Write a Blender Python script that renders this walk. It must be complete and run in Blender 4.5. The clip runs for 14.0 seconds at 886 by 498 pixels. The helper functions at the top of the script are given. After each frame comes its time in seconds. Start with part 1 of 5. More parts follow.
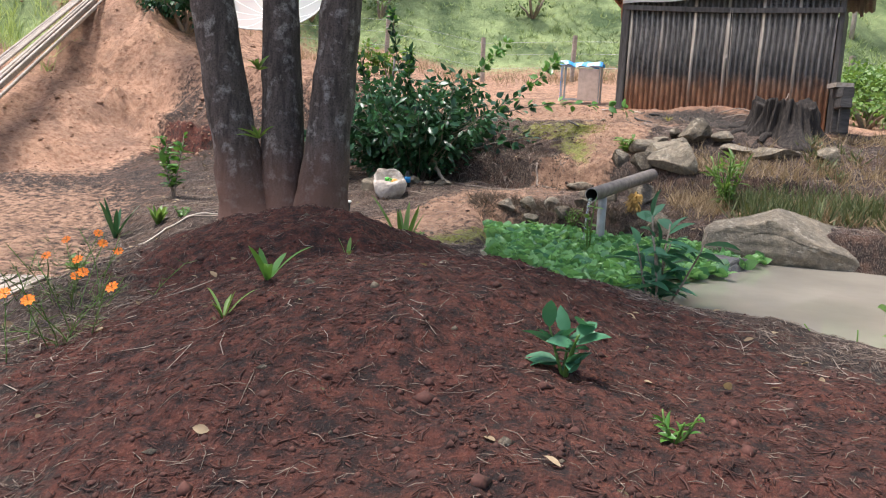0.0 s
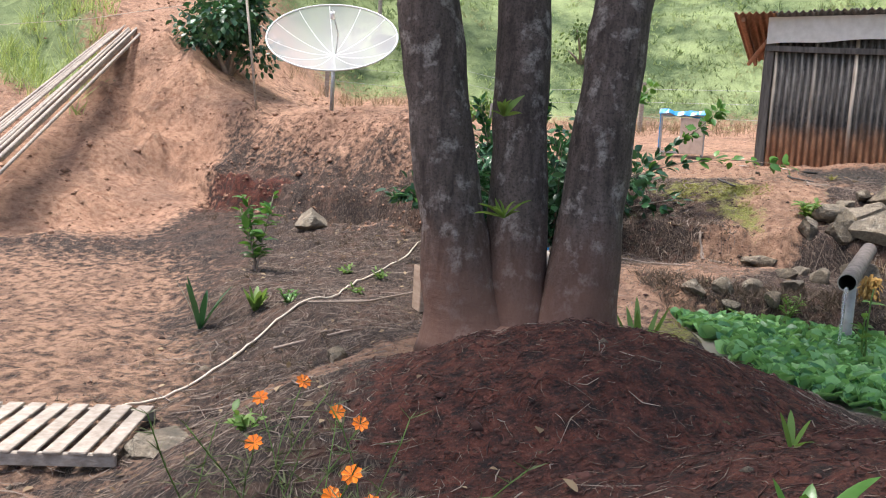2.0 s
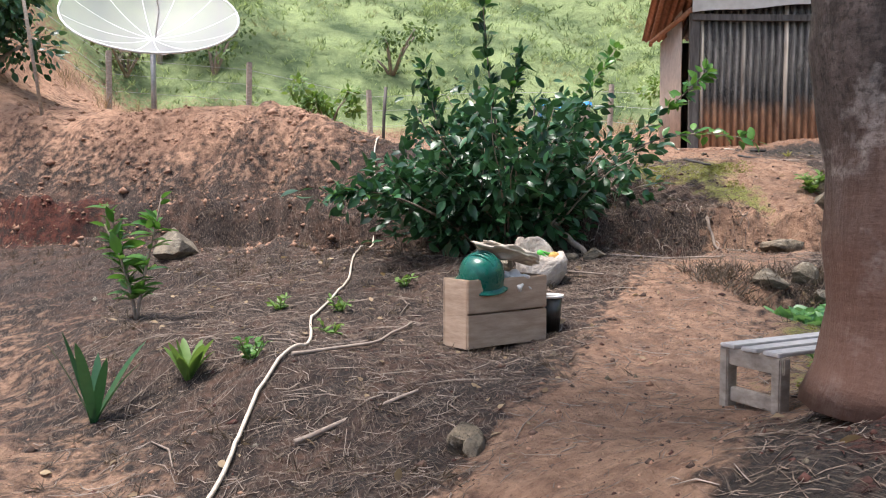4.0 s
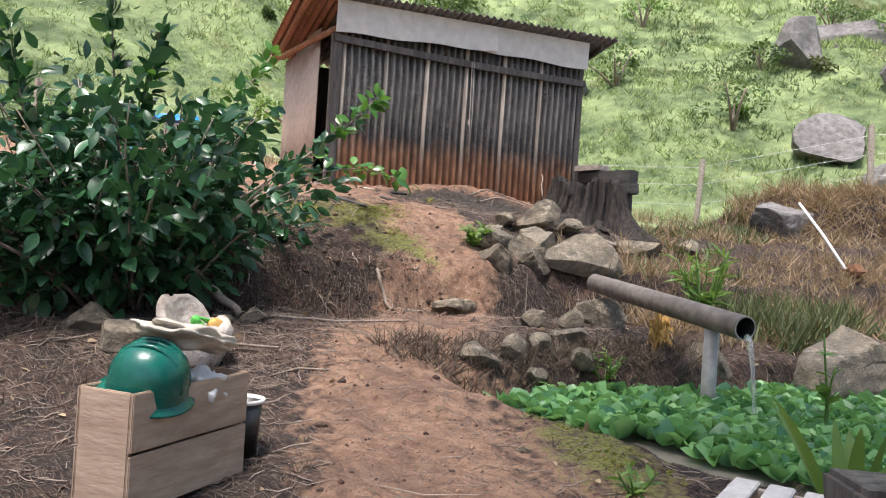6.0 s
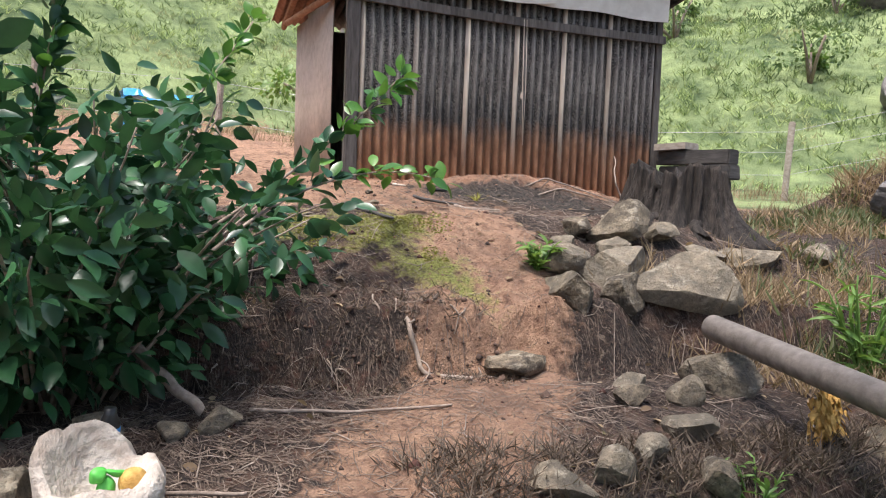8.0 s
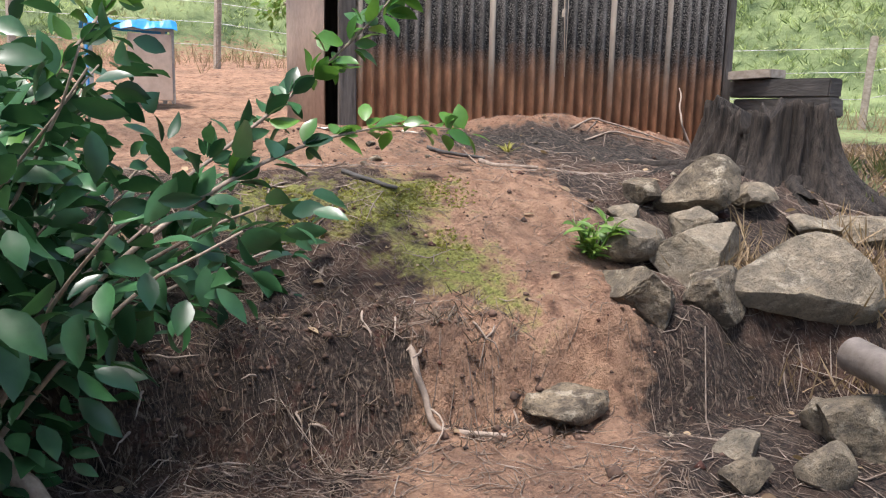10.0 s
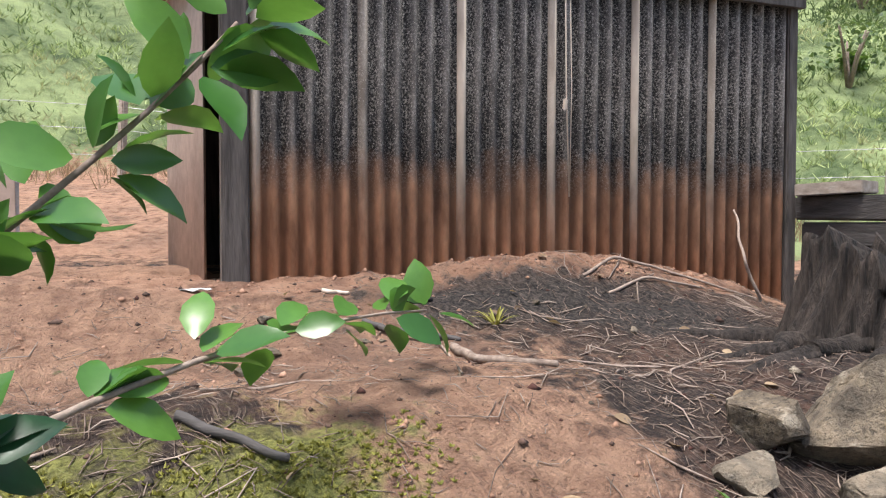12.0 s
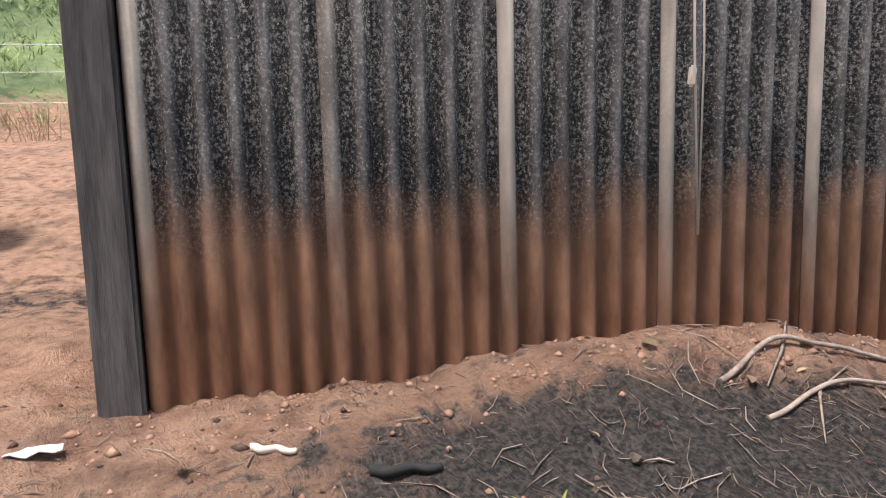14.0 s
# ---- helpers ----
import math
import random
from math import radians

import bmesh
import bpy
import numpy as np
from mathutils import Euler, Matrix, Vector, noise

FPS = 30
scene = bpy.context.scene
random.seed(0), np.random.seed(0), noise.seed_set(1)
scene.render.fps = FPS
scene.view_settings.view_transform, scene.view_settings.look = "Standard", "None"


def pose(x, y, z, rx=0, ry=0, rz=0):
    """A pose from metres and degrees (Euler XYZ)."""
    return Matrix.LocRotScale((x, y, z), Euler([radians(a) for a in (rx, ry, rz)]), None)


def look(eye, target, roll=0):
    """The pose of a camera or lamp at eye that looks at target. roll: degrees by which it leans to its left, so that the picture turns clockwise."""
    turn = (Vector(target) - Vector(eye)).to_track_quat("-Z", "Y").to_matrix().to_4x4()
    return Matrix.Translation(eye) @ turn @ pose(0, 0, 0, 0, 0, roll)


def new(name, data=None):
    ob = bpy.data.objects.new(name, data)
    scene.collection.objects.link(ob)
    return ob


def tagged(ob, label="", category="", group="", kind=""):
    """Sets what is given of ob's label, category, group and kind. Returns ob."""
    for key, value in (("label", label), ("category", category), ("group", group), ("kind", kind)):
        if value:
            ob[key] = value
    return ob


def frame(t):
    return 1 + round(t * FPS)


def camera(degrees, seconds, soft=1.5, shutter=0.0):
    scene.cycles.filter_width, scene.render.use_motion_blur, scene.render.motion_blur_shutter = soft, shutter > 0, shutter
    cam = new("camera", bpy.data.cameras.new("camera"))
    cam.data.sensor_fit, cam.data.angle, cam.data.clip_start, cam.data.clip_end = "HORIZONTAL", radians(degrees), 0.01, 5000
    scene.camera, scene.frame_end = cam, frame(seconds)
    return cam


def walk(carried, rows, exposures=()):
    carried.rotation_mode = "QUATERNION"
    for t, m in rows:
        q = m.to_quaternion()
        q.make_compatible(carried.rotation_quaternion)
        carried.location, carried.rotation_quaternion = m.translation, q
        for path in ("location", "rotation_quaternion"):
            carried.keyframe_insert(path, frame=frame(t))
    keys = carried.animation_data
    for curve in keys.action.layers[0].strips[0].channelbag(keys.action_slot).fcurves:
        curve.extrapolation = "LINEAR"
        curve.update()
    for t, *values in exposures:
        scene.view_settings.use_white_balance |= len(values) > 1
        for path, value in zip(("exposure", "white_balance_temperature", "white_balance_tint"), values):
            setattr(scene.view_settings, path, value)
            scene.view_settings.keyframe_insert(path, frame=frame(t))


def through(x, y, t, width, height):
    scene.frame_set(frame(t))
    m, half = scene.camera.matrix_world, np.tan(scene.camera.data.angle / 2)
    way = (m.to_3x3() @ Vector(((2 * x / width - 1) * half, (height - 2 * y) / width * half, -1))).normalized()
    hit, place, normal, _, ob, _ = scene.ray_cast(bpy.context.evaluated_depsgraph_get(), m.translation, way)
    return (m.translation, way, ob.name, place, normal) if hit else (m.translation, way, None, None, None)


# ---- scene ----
cam = camera(57.8, 14.0, soft=1.1)
PATH = [
    (0, (0.301, -0.498, 1.52), (0.24, 1.473, 1.186), 2.8),
    (0.5, (-0.212, 0.098, 1.509), (-0.317, 2.079, 1.25), 0.4),
    (1, (-0.797, 0.592, 1.543), (-0.884, 2.585, 1.39), 1.0),
    (1.5, (-1.368, 1.215, 1.565), (-1.464, 3.202, 1.367), 2.0),
    (2, (-1.932, 1.958, 1.537), (-1.968, 3.945, 1.318), 3.3),
    (2.2, (-2.238, 2.234, 1.495), (-2.243, 4.22, 1.259), 3.5),
    (4.3, (-4.15, 5.645, 0.848), (-3.473, 7.524, 0.755), -0.1),
    (4.5, (-4.238, 5.915, 0.822), (-3.472, 7.761, 0.741), 0.2),
    (5, (-4.387, 6.534, 0.926), (-3.301, 8.212, 0.865), 1.3),
    (5.5, (-4.121, 7.06, 0.955), (-2.901, 8.644, 0.894), 1.2),
    (6, (-3.802, 7.462, 1.053), (-2.328, 8.814, 1.038), 3.7),
    (6.5, (-3.31, 7.918, 1.083), (-1.707, 9.113, 1.045), 2.1),
    (7, (-2.788, 8.303, 1.227), (-1.307, 9.645, 1.172), 0.0),
    (7.5, (-2.488, 8.857, 1.379), (-1.147, 10.339, 1.308), 1.4),
    (7.7, (-2.39, 8.939, 1.47), (-1.011, 10.386, 1.39), 2.2),
    (9.8, (-1.153, 10.038, 1.783), (0.201, 11.478, 1.476), 1.1),
    (10, (-0.994, 10.247, 1.84), (0.342, 11.701, 1.519), 1.2),
    (10.5, (-0.603, 10.84, 1.909), (0.702, 12.339, 1.686), 1.8),
    (11, (-0.1, 11.326, 1.891), (1.298, 12.737, 1.654), -0.8),
    (11.5, (0.373, 11.846, 1.951), (1.8, 13.239, 1.792), -0.5),
    (12, (0.829, 12.211, 2.091), (2.266, 13.601, 2.023), 0.1),
    (12.5, (1.497, 12.493, 2.151), (2.958, 13.859, 2.116), 1.1),
    (13, (1.879, 12.894, 2.21), (3.22, 14.373, 2.091), 3.9),
    (13.5, (2.186, 13.196, 2.53), (3.43, 14.733, 2.227), 2.9),
    (14, (2.48, 13.415, 2.651), (3.691, 14.98, 2.361), -1.6),
]
walk(cam, [(t, look(eye, target, roll)) for t, eye, target, roll in PATH])

# ---- light ----
SUN_HIGH, SUN_TURN = 74.0, -98.0
world = bpy.data.worlds.new("world")
scene.world = world
world.use_nodes = True
sky = world.node_tree.nodes.new("ShaderNodeTexSky")
sky.sky_type, sky.sun_disc = "NISHITA", False
sky.sun_elevation, sky.sun_rotation = radians(SUN_HIGH), radians(SUN_TURN)
sky.air_density, sky.dust_density, sky.ozone_density = 1.0, 3.0, 0.8
world.node_tree.links.new(sky.outputs[0], world.node_tree.nodes["Background"].inputs[0])
world.node_tree.nodes["Background"].inputs[1].default_value = 0.14
sun = new("sun", bpy.data.lights.new("sun", "SUN"))
sun.data.energy, sun.data.angle, sun.data.color = 3.1, radians(14), (1.0, 0.962, 0.93)
sun.matrix_world = look((0, 0, 20), (-20 * math.cos(radians(SUN_HIGH)) * math.sin(radians(SUN_TURN)),
                                     -20 * math.cos(radians(SUN_HIGH)) * math.cos(radians(SUN_TURN)),
                                     20 - 20 * math.sin(radians(SUN_HIGH))))
scene.view_settings.exposure = 1.0


# ---- materials ----
class Nodes:
    """A short way to write node trees."""

    def __init__(self, name, rough=0.8, metal=0.0):
        self.material = bpy.data.materials.new(name)
        self.material.use_nodes = True
        self.tree = self.material.node_tree
        self.out = self.tree.nodes["Principled BSDF"]
        self.out.inputs["Roughness"].default_value = rough
        self.out.inputs["Metallic"].default_value = metal

    def add(self, kind, values=None, operation="", attribute="", blend=""):
        node = self.tree.nodes.new(kind)
        if operation:
            node.operation = operation
        if attribute:
            node.attribute_name = attribute
        if blend:
            node.data_type, node.blend_type = "RGBA", blend
        for key, value in (values or {}).items():
            self.link(value, node.inputs[key])
        return node

    def link(self, value, socket):
        if isinstance(value, bpy.types.NodeSocket):
            self.tree.links.new(value, socket)
        elif isinstance(value, (tuple, list)) and len(value) == 3 and socket.type == "RGBA":
            socket.default_value = (*value, 1)
        else:
            socket.default_value = value

    def place(self):
        return self.add("ShaderNodeNewGeometry").outputs["Position"]

    def stretch(self, vector, scale):
        return self.add("ShaderNodeMapping", {"Vector": vector, "Scale": scale}).outputs[0]

    def grain(self, vector, scale, detail=4.0, rough=0.6):
        return self.add("ShaderNodeTexNoise", {"Vector": vector, "Scale": scale, "Detail": detail, "Roughness": rough}).outputs[0]

    def band(self, value, low, high, a=0.0, b=1.0):
        return self.add("ShaderNodeMapRange", {0: value, 1: low, 2: high, 3: a, 4: b}).outputs[0]

    def mix(self, fac, a, b, blend="MIX"):
        node = self.add("ShaderNodeMix", blend=blend)
        for value, socket in ((fac, node.inputs[0]), (a, node.inputs[6]), (b, node.inputs[7])):
            self.link(value, socket)
        return node.outputs[2]

    def math(self, op, a, b=0.0):
        return self.add("ShaderNodeMath", {0: a, 1: b}, operation=op).outputs[0]

    def attr(self, name):
        return self.add("ShaderNodeAttribute", attribute=name).outputs["Fac"]

    def relief(self, value, strength, depth=0.02):
        node = self.add("ShaderNodeBump", {"Height": value, "Strength": strength, "Distance": depth})
        self.link(node.outputs[0], self.out.inputs["Normal"])

    def done(self, colour, rough=None):
        self.link(colour, self.out.inputs["Base Color"])
        if rough is not None:
            self.link(rough, self.out.inputs["Roughness"])
        return self.material


def plain(name, dark, light, scale=12.0, rough=0.8, metal=0.0, bump=0.4, stretch=(1, 1, 1), depth=0.01, varied=0.0, stain=0.35):
    """Two tones in fine grain, darker stains at a larger scale, and relief."""
    n = Nodes(name, rough, metal)
    at = n.stretch(n.place(), stretch)
    fine, broad = n.grain(at, scale), n.grain(at, scale / 7, 2)
    colour = n.mix(n.band(fine, 0.3, 0.7), dark, light)
    colour = n.mix(n.band(broad, 0.45, 0.7, 0, stain), colour, tuple(c * 0.55 for c in dark))
    if varied:
        pick = n.add("ShaderNodeObjectInfo").outputs["Random"]
        colour = n.mix(n.band(pick, 0, 1, 0, varied), colour, tuple(min(1, c * 1.7) for c in light))
    n.relief(n.grain(at, scale * 2.5), bump, depth)
    return n.done(colour, n.band(fine, 0.2, 0.8, min(1, rough + 0.1), max(0.05, rough - 0.15)))


def leafy(name, dark, light, gloss=0.45, through=0.25):
    """Leaves that differ one from another and let some light through."""
    n = Nodes(name, gloss)
    pick = n.add("ShaderNodeNewGeometry").outputs["Random Per Island"]
    colour = n.mix(pick, dark, light)
    colour = n.mix(n.band(n.grain(n.place(), 30), 0.3, 0.8, 0, 0.35), colour, tuple(c * 0.6 for c in dark))
    lit = n.add("ShaderNodeBsdfTranslucent", {"Color": n.mix(0.5, colour, (light[0] * 1.6, light[1] * 1.5, light[2]))})
    both = n.add("ShaderNodeMixShader", {0: through})
    n.tree.links.new(n.out.outputs[0], both.inputs[1])
    n.tree.links.new(lit.outputs[0], both.inputs[2])
    n.tree.links.new(both.outputs[0], n.tree.nodes["Material Output"].inputs[0])
    return n.done(colour)


def soil():
    n = Nodes("soil", 0.95)
    at = n.place()
    speck, fine, mid, broad = n.grain(at, 130, 3, 0.7), n.grain(at, 45, 6, 0.7), n.grain(at, 9, 5), n.grain(at, 1.3, 3)

    def strands(turn, low, high):
        """Thin pale stalks that all lie about one way."""
        bent = n.add("ShaderNodeVectorMath", {0: at, 1: n.stretch(n.add("ShaderNodeTexNoise", {"Vector": at, "Scale": 3.0}).outputs[1], (0.25, 0.25, 0.0))}, operation="ADD").outputs[0]
        lying = n.add("ShaderNodeMapping", {"Vector": bent, "Rotation": (0, 0, radians(turn)), "Scale": (95, 7, 20)}).outputs[0]
        return n.band(n.grain(lying, 1.0, 2, 0.5), low, high)

    straw = n.math("MAXIMUM", n.math("MAXIMUM", strands(20, 0.60, 0.68), strands(80, 0.61, 0.69)), strands(140, 0.60, 0.68))
    # near-black low ends of the grain paint crevice shade into these earth colours
    red = n.mix(n.band(mid, 0.38, 0.66), (0.019, 0.0048, 0.0032), (0.17, 0.045, 0.026))
    red = n.mix(n.band(fine, 0.54, 0.68, 0, 0.7), red, (0.28, 0.095, 0.06))
    red = n.mix(n.band(fine, 0.45, 0.33, 0, 0.8), red, (0.009, 0.004, 0.003))
    orange = n.mix(n.band(mid, 0.3, 0.72), (0.27, 0.14, 0.088), (0.63, 0.385, 0.25))
    orange = n.mix(n.band(n.grain(n.stretch(at, (1, 0.5, 1)), 2.2, 6, 0.68), 0.49, 0.64, 0, 0.6), orange, (0.16, 0.09, 0.063))
    orange = n.mix(n.band(fine, 0.46, 0.34, 0, 0.55), orange, (0.08, 0.045, 0.034))
    litter = n.mix(n.band(fine, 0.38, 0.66), (0.007, 0.0052, 0.0048), (0.105, 0.066, 0.05))
    litter = n.mix(n.band(broad, 0.4, 0.62, 0, 0.6), litter, n.mix(n.band(mid, 0.38, 0.62), (0.026, 0.012, 0.008), (0.23, 0.12, 0.078)))
    litter = n.mix(n.band(n.grain(at, 3.2, 5, 0.65), 0.50, 0.62, 0, 0.6), litter, (0.022, 0.014, 0.011))
    litter = n.mix(n.math("MULTIPLY", straw, 0.5), litter, (0.33, 0.25, 0.19))
    clay = n.mix(n.band(mid, 0.3, 0.75), (0.33, 0.16, 0.095), (0.73, 0.45, 0.30))
    clay = n.mix(n.band(n.grain(at, 2.6, 6, 0.68), 0.50, 0.66, 0, 0.65), clay, (0.16, 0.08, 0.055))
    clay = n.mix(n.band(n.grain(at, 0.7, 5, 0.6), 0.5, 0.66, 0, 0.5), clay, (0.20, 0.12, 0.085))
    moss = n.mix(n.band(fine, 0.32, 0.66), (0.10, 0.10, 0.022), (0.42, 0.42, 0.11))
    # dark end deepened, so the gaps between tufts carry painted shade
    grass = n.mix(n.band(n.grain(at, 0.45, 6, 0.66), 0.36, 0.62), (0.065, 0.11, 0.038), (0.36, 0.44, 0.19))
    grass = n.mix(n.band(fine, 0.5, 0.8, 0, 0.5), grass, (0.14, 0.15, 0.05))

    def edge(name, amount=0.75, scale=mid):
        mixed = n.math("ADD", n.attr(name), n.math("MULTIPLY", n.math("SUBTRACT", scale, 0.5), amount * 2))
        return n.band(mixed, 0.30, 0.70)

    colour = n.mix(edge("path", 0.85), litter, orange)
    colour = n.mix(edge("red"), colour, red)
    colour = n.mix(edge("clay"), colour, clay)
    ash = n.mix(n.band(fine, 0.42, 0.68), (0.010, 0.009, 0.0085), (0.13, 0.105, 0.09))
    colour = n.mix(n.math("MULTIPLY", edge("char", 1.2), 0.94), colour, n.mix(n.math("MULTIPLY", straw, 0.2), ash, (0.30, 0.25, 0.21)))
    colour = n.mix(edge("moss", 0.8), colour, moss)
    colour = n.mix(edge("grass"), colour, grass)
    colour = n.mix(n.band(fine, 0.55, 0.8, 0, 0.5), colour, n.mix(0.5, colour, (0.05, 0.03, 0.025)))
    colour = n.mix(n.band(speck, 0.66, 0.72, 0, 0.45), colour, (0.46, 0.37, 0.30))
    colour = n.mix(n.band(speck, 0.36, 0.30, 0, 0.5), colour, (0.02, 0.014, 0.012))
    n.relief(n.math("ADD", n.math("MULTIPLY", fine, 0.8), n.math("ADD", mid, n.math("MULTIPLY", straw, 0.12))), 1.0, 0.08)
    return n.done(colour)


def fibre_sheet():
    """Weathered fibre cement: grey with black lichens above, splashed with red earth below; groove shade is in the
    colour.
    """
    n = Nodes("fibre_sheet", 0.92)
    at = n.place()
    height = n.add("ShaderNodeSeparateXYZ", {0: at}).outputs[2]
    fine, mid = n.grain(at, 70, 5, 0.7), n.grain(n.stretch(at, (1, 1, 0.35)), 9, 4)
    grey = n.mix(n.band(mid, 0.3, 0.7), (0.09, 0.08, 0.074), (0.37, 0.335, 0.305))
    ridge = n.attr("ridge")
    # black specks, made denser off the crests to paint shade into the grooves
    lichen_and_shade = n.math("MULTIPLY", n.band(fine, 0.38, 0.52), n.band(ridge, 0.95, 0.45, 0.5, 1.0))
    grey = n.mix(lichen_and_shade, grey, (0.016, 0.0145, 0.014))
    grey = n.mix(n.band(n.grain(at, 85, 4, 0.7), 0.58, 0.66, 0, 0.8), grey, (0.50, 0.47, 0.43))
    earth = n.mix(n.band(mid, 0.3, 0.7), (0.27, 0.14, 0.082), (0.68, 0.39, 0.235))
    # earth colour darkened towards the grooves, as painted shade
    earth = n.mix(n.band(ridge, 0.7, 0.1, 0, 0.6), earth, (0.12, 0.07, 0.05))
    line = n.math("ADD", height, n.math("MULTIPLY", n.grain(at, 5, 4), -0.45))
    colour = n.mix(n.band(line, 2.28, 1.98), grey, earth)
    colour = n.mix(n.math("MULTIPLY", n.attr("lap"), n.band(height, 1.95, 2.4, 0.12, 0.9)), colour, n.mix(n.band(mid, 0.35, 0.65), (0.44, 0.36, 0.285), (0.64, 0.54, 0.44)))
    n.relief(fine, 0.5, 0.004)
    return n.done(colour)


def bark_skin():
    n = Nodes("bark", 0.9)
    at = n.place()
    long = n.grain(n.stretch(at, (1, 1, 0.25)), 16, 6, 0.65)
    rings = n.grain(n.stretch(at, (1, 1, 3.5)), 8, 4)
    height = n.add("ShaderNodeSeparateXYZ", {0: at}).outputs[2]
    colour = n.mix(n.band(long, 0.3, 0.7), (0.026, 0.019, 0.016), (0.155, 0.122, 0.108))
    colour = n.mix(n.band(rings, 0.55, 0.75, 0, 0.35), colour, (0.05, 0.038, 0.034))
    colour = n.mix(n.band(n.grain(at, 7, 5), 0.54, 0.66, 0, 0.75), colour, (0.36, 0.33, 0.305))
    colour = n.mix(n.band(n.grain(at, 60, 4, 0.7), 0.52, 0.36, 0, 0.7), colour, (0.022, 0.017, 0.015))
    splash = n.math("ADD", height, n.math("MULTIPLY", n.grain(at, 4, 3), -0.6))
    colour = n.mix(n.band(splash, 0.95, 0.35, 0, 0.75), colour, (0.19, 0.095, 0.065))
    n.relief(n.math("ADD", long, n.math("MULTIPLY", rings, 0.35)), 0.8, 0.02)
    return n.done(colour)


def pond_water():
    n = Nodes("pond_water", 0.06)
    n.out.inputs["Specular IOR Level"].default_value = 0.6
    n.relief(n.grain(n.place(), 5, 2), 0.08, 0.01)
    # murky brown, paled so that the base colour holds some sky reflection
    return n.done(n.mix(n.band(n.grain(n.place(), 0.8), 0.35, 0.65), (0.29, 0.26, 0.21), (0.36, 0.32, 0.26)))


def weathered(name, dark, light, crust):
    """Field stone: two tones, pale crust in patches, dark pits and broad darker patches."""
    n = Nodes(name, 0.92)
    at = n.place()
    fine, mid, broad = n.grain(at, 60, 5, 0.7), n.grain(at, 13, 6, 0.65), n.grain(at, 4, 4)
    colour = n.mix(n.band(mid, 0.32, 0.68), dark, light)
    colour = n.mix(n.band(broad, 0.46, 0.62, 0, 0.7), colour, tuple(c * 0.7 for c in dark))
    colour = n.mix(n.band(n.grain(n.stretch(at, (1, 1, 1.6)), 7, 5, 0.7), 0.55, 0.66, 0, 0.75), colour, crust)
    colour = n.mix(n.band(fine, 0.46, 0.36, 0, 0.75), colour, tuple(c * 0.4 for c in dark))
    pick = n.add("ShaderNodeObjectInfo").outputs["Random"]
    colour = n.mix(n.band(pick, 0, 1, 0, 0.25), colour, crust)
    n.relief(n.math("ADD", mid, n.math("MULTIPLY", fine, 0.5)), 1.0, 0.035)
    return n.done(colour)


SOIL, SHEET, BARK, WATERY = soil(), fibre_sheet(), bark_skin(), pond_water()
STONE = weathered("stone", (0.05, 0.039, 0.03), (0.30, 0.235, 0.16), (0.46, 0.40, 0.31))
DARK_STONE = plain("dark_stone", (0.09, 0.08, 0.075), (0.24, 0.22, 0.21), 5, 0.9, bump=0.9, depth=0.04, varied=0.2, stain=0.6)
OLD_WOOD = plain("old_wood", (0.06, 0.052, 0.048), (0.17, 0.148, 0.135), 26, 0.85, stretch=(1, 1, 0.12), bump=0.6)
DARK_WOOD = plain("dark_wood", (0.04, 0.036, 0.035), (0.10, 0.09, 0.085), 22, 0.85, stretch=(0.2, 0.2, 1), bump=0.6)
PALE_WOOD = plain("pale_wood", (0.33, 0.22, 0.155), (0.49, 0.36, 0.265), 16, 0.8, stretch=(0.3, 0.3, 1.4), bump=0.3, stain=0.3)
GREY_WOOD = plain("grey_wood", (0.27, 0.22, 0.18), (0.48, 0.41, 0.35), 24, 0.85, stretch=(0.6, 0.6, 1), bump=0.5)
STUMP_WOOD = plain("stump_wood", (0.004, 0.0032, 0.0028), (0.065, 0.048, 0.039), 30, 0.95, stretch=(1, 1, 0.14), bump=1.0, depth=0.03)
TWIG = plain("twig", (0.13, 0.09, 0.07), (0.34, 0.27, 0.22), 30, 0.9, varied=0.3)
STRAW = plain("straw", (0.075, 0.047, 0.035), (0.33, 0.245, 0.19), 40, 0.9)
PVC = plain("grey_plastic", (0.30, 0.28, 0.26), (0.42, 0.40, 0.37), 14, 0.5, bump=0.15, stain=0.5)
PIPE_SKIN = plain("dirty_pipe", (0.13, 0.105, 0.09), (0.26, 0.22, 0.195), 12, 0.6, bump=0.3, stain=0.5)
BOARD = plain("grey_board", (0.62, 0.58, 0.53), (0.76, 0.72, 0.67), 8, 0.85, bump=0.2, stain=0.2)
CREAM = plain("cream_sheet", (0.48, 0.38, 0.31), (0.62, 0.50, 0.42), 10, 0.8, bump=0.2)
RUSTED = plain("rusty_tile", (0.25, 0.11, 0.06), (0.42, 0.22, 0.13), 14, 0.9, bump=0.4)
ROOFING = plain("roof_sheet", (0.12, 0.11, 0.10), (0.26, 0.24, 0.22), 14, 0.9, bump=0.4)
# near-black: shade inside shed and pipe put into a colour; also charred wood
BLACK = plain("shade_and_char", (0.01, 0.01, 0.01), (0.03, 0.028, 0.026), 10, 0.9)
DISH_WHITE = plain("dish_white", (0.70, 0.70, 0.70), (0.80, 0.80, 0.80), 20, 0.5, bump=0.05, stain=0.1)
METAL = plain("galvanised", (0.35, 0.35, 0.36), (0.5, 0.5, 0.5), 30, 0.5, 0.6, bump=0.1)
HOSE = plain("pale_hose", (0.55, 0.45, 0.36), (0.72, 0.62, 0.52), 30, 0.6, bump=0.1)
GREEN_PLASTIC = plain("green_plastic", (0.004, 0.085, 0.062), (0.006, 0.125, 0.092), 20, 0.32, bump=0.05, stain=0.3)
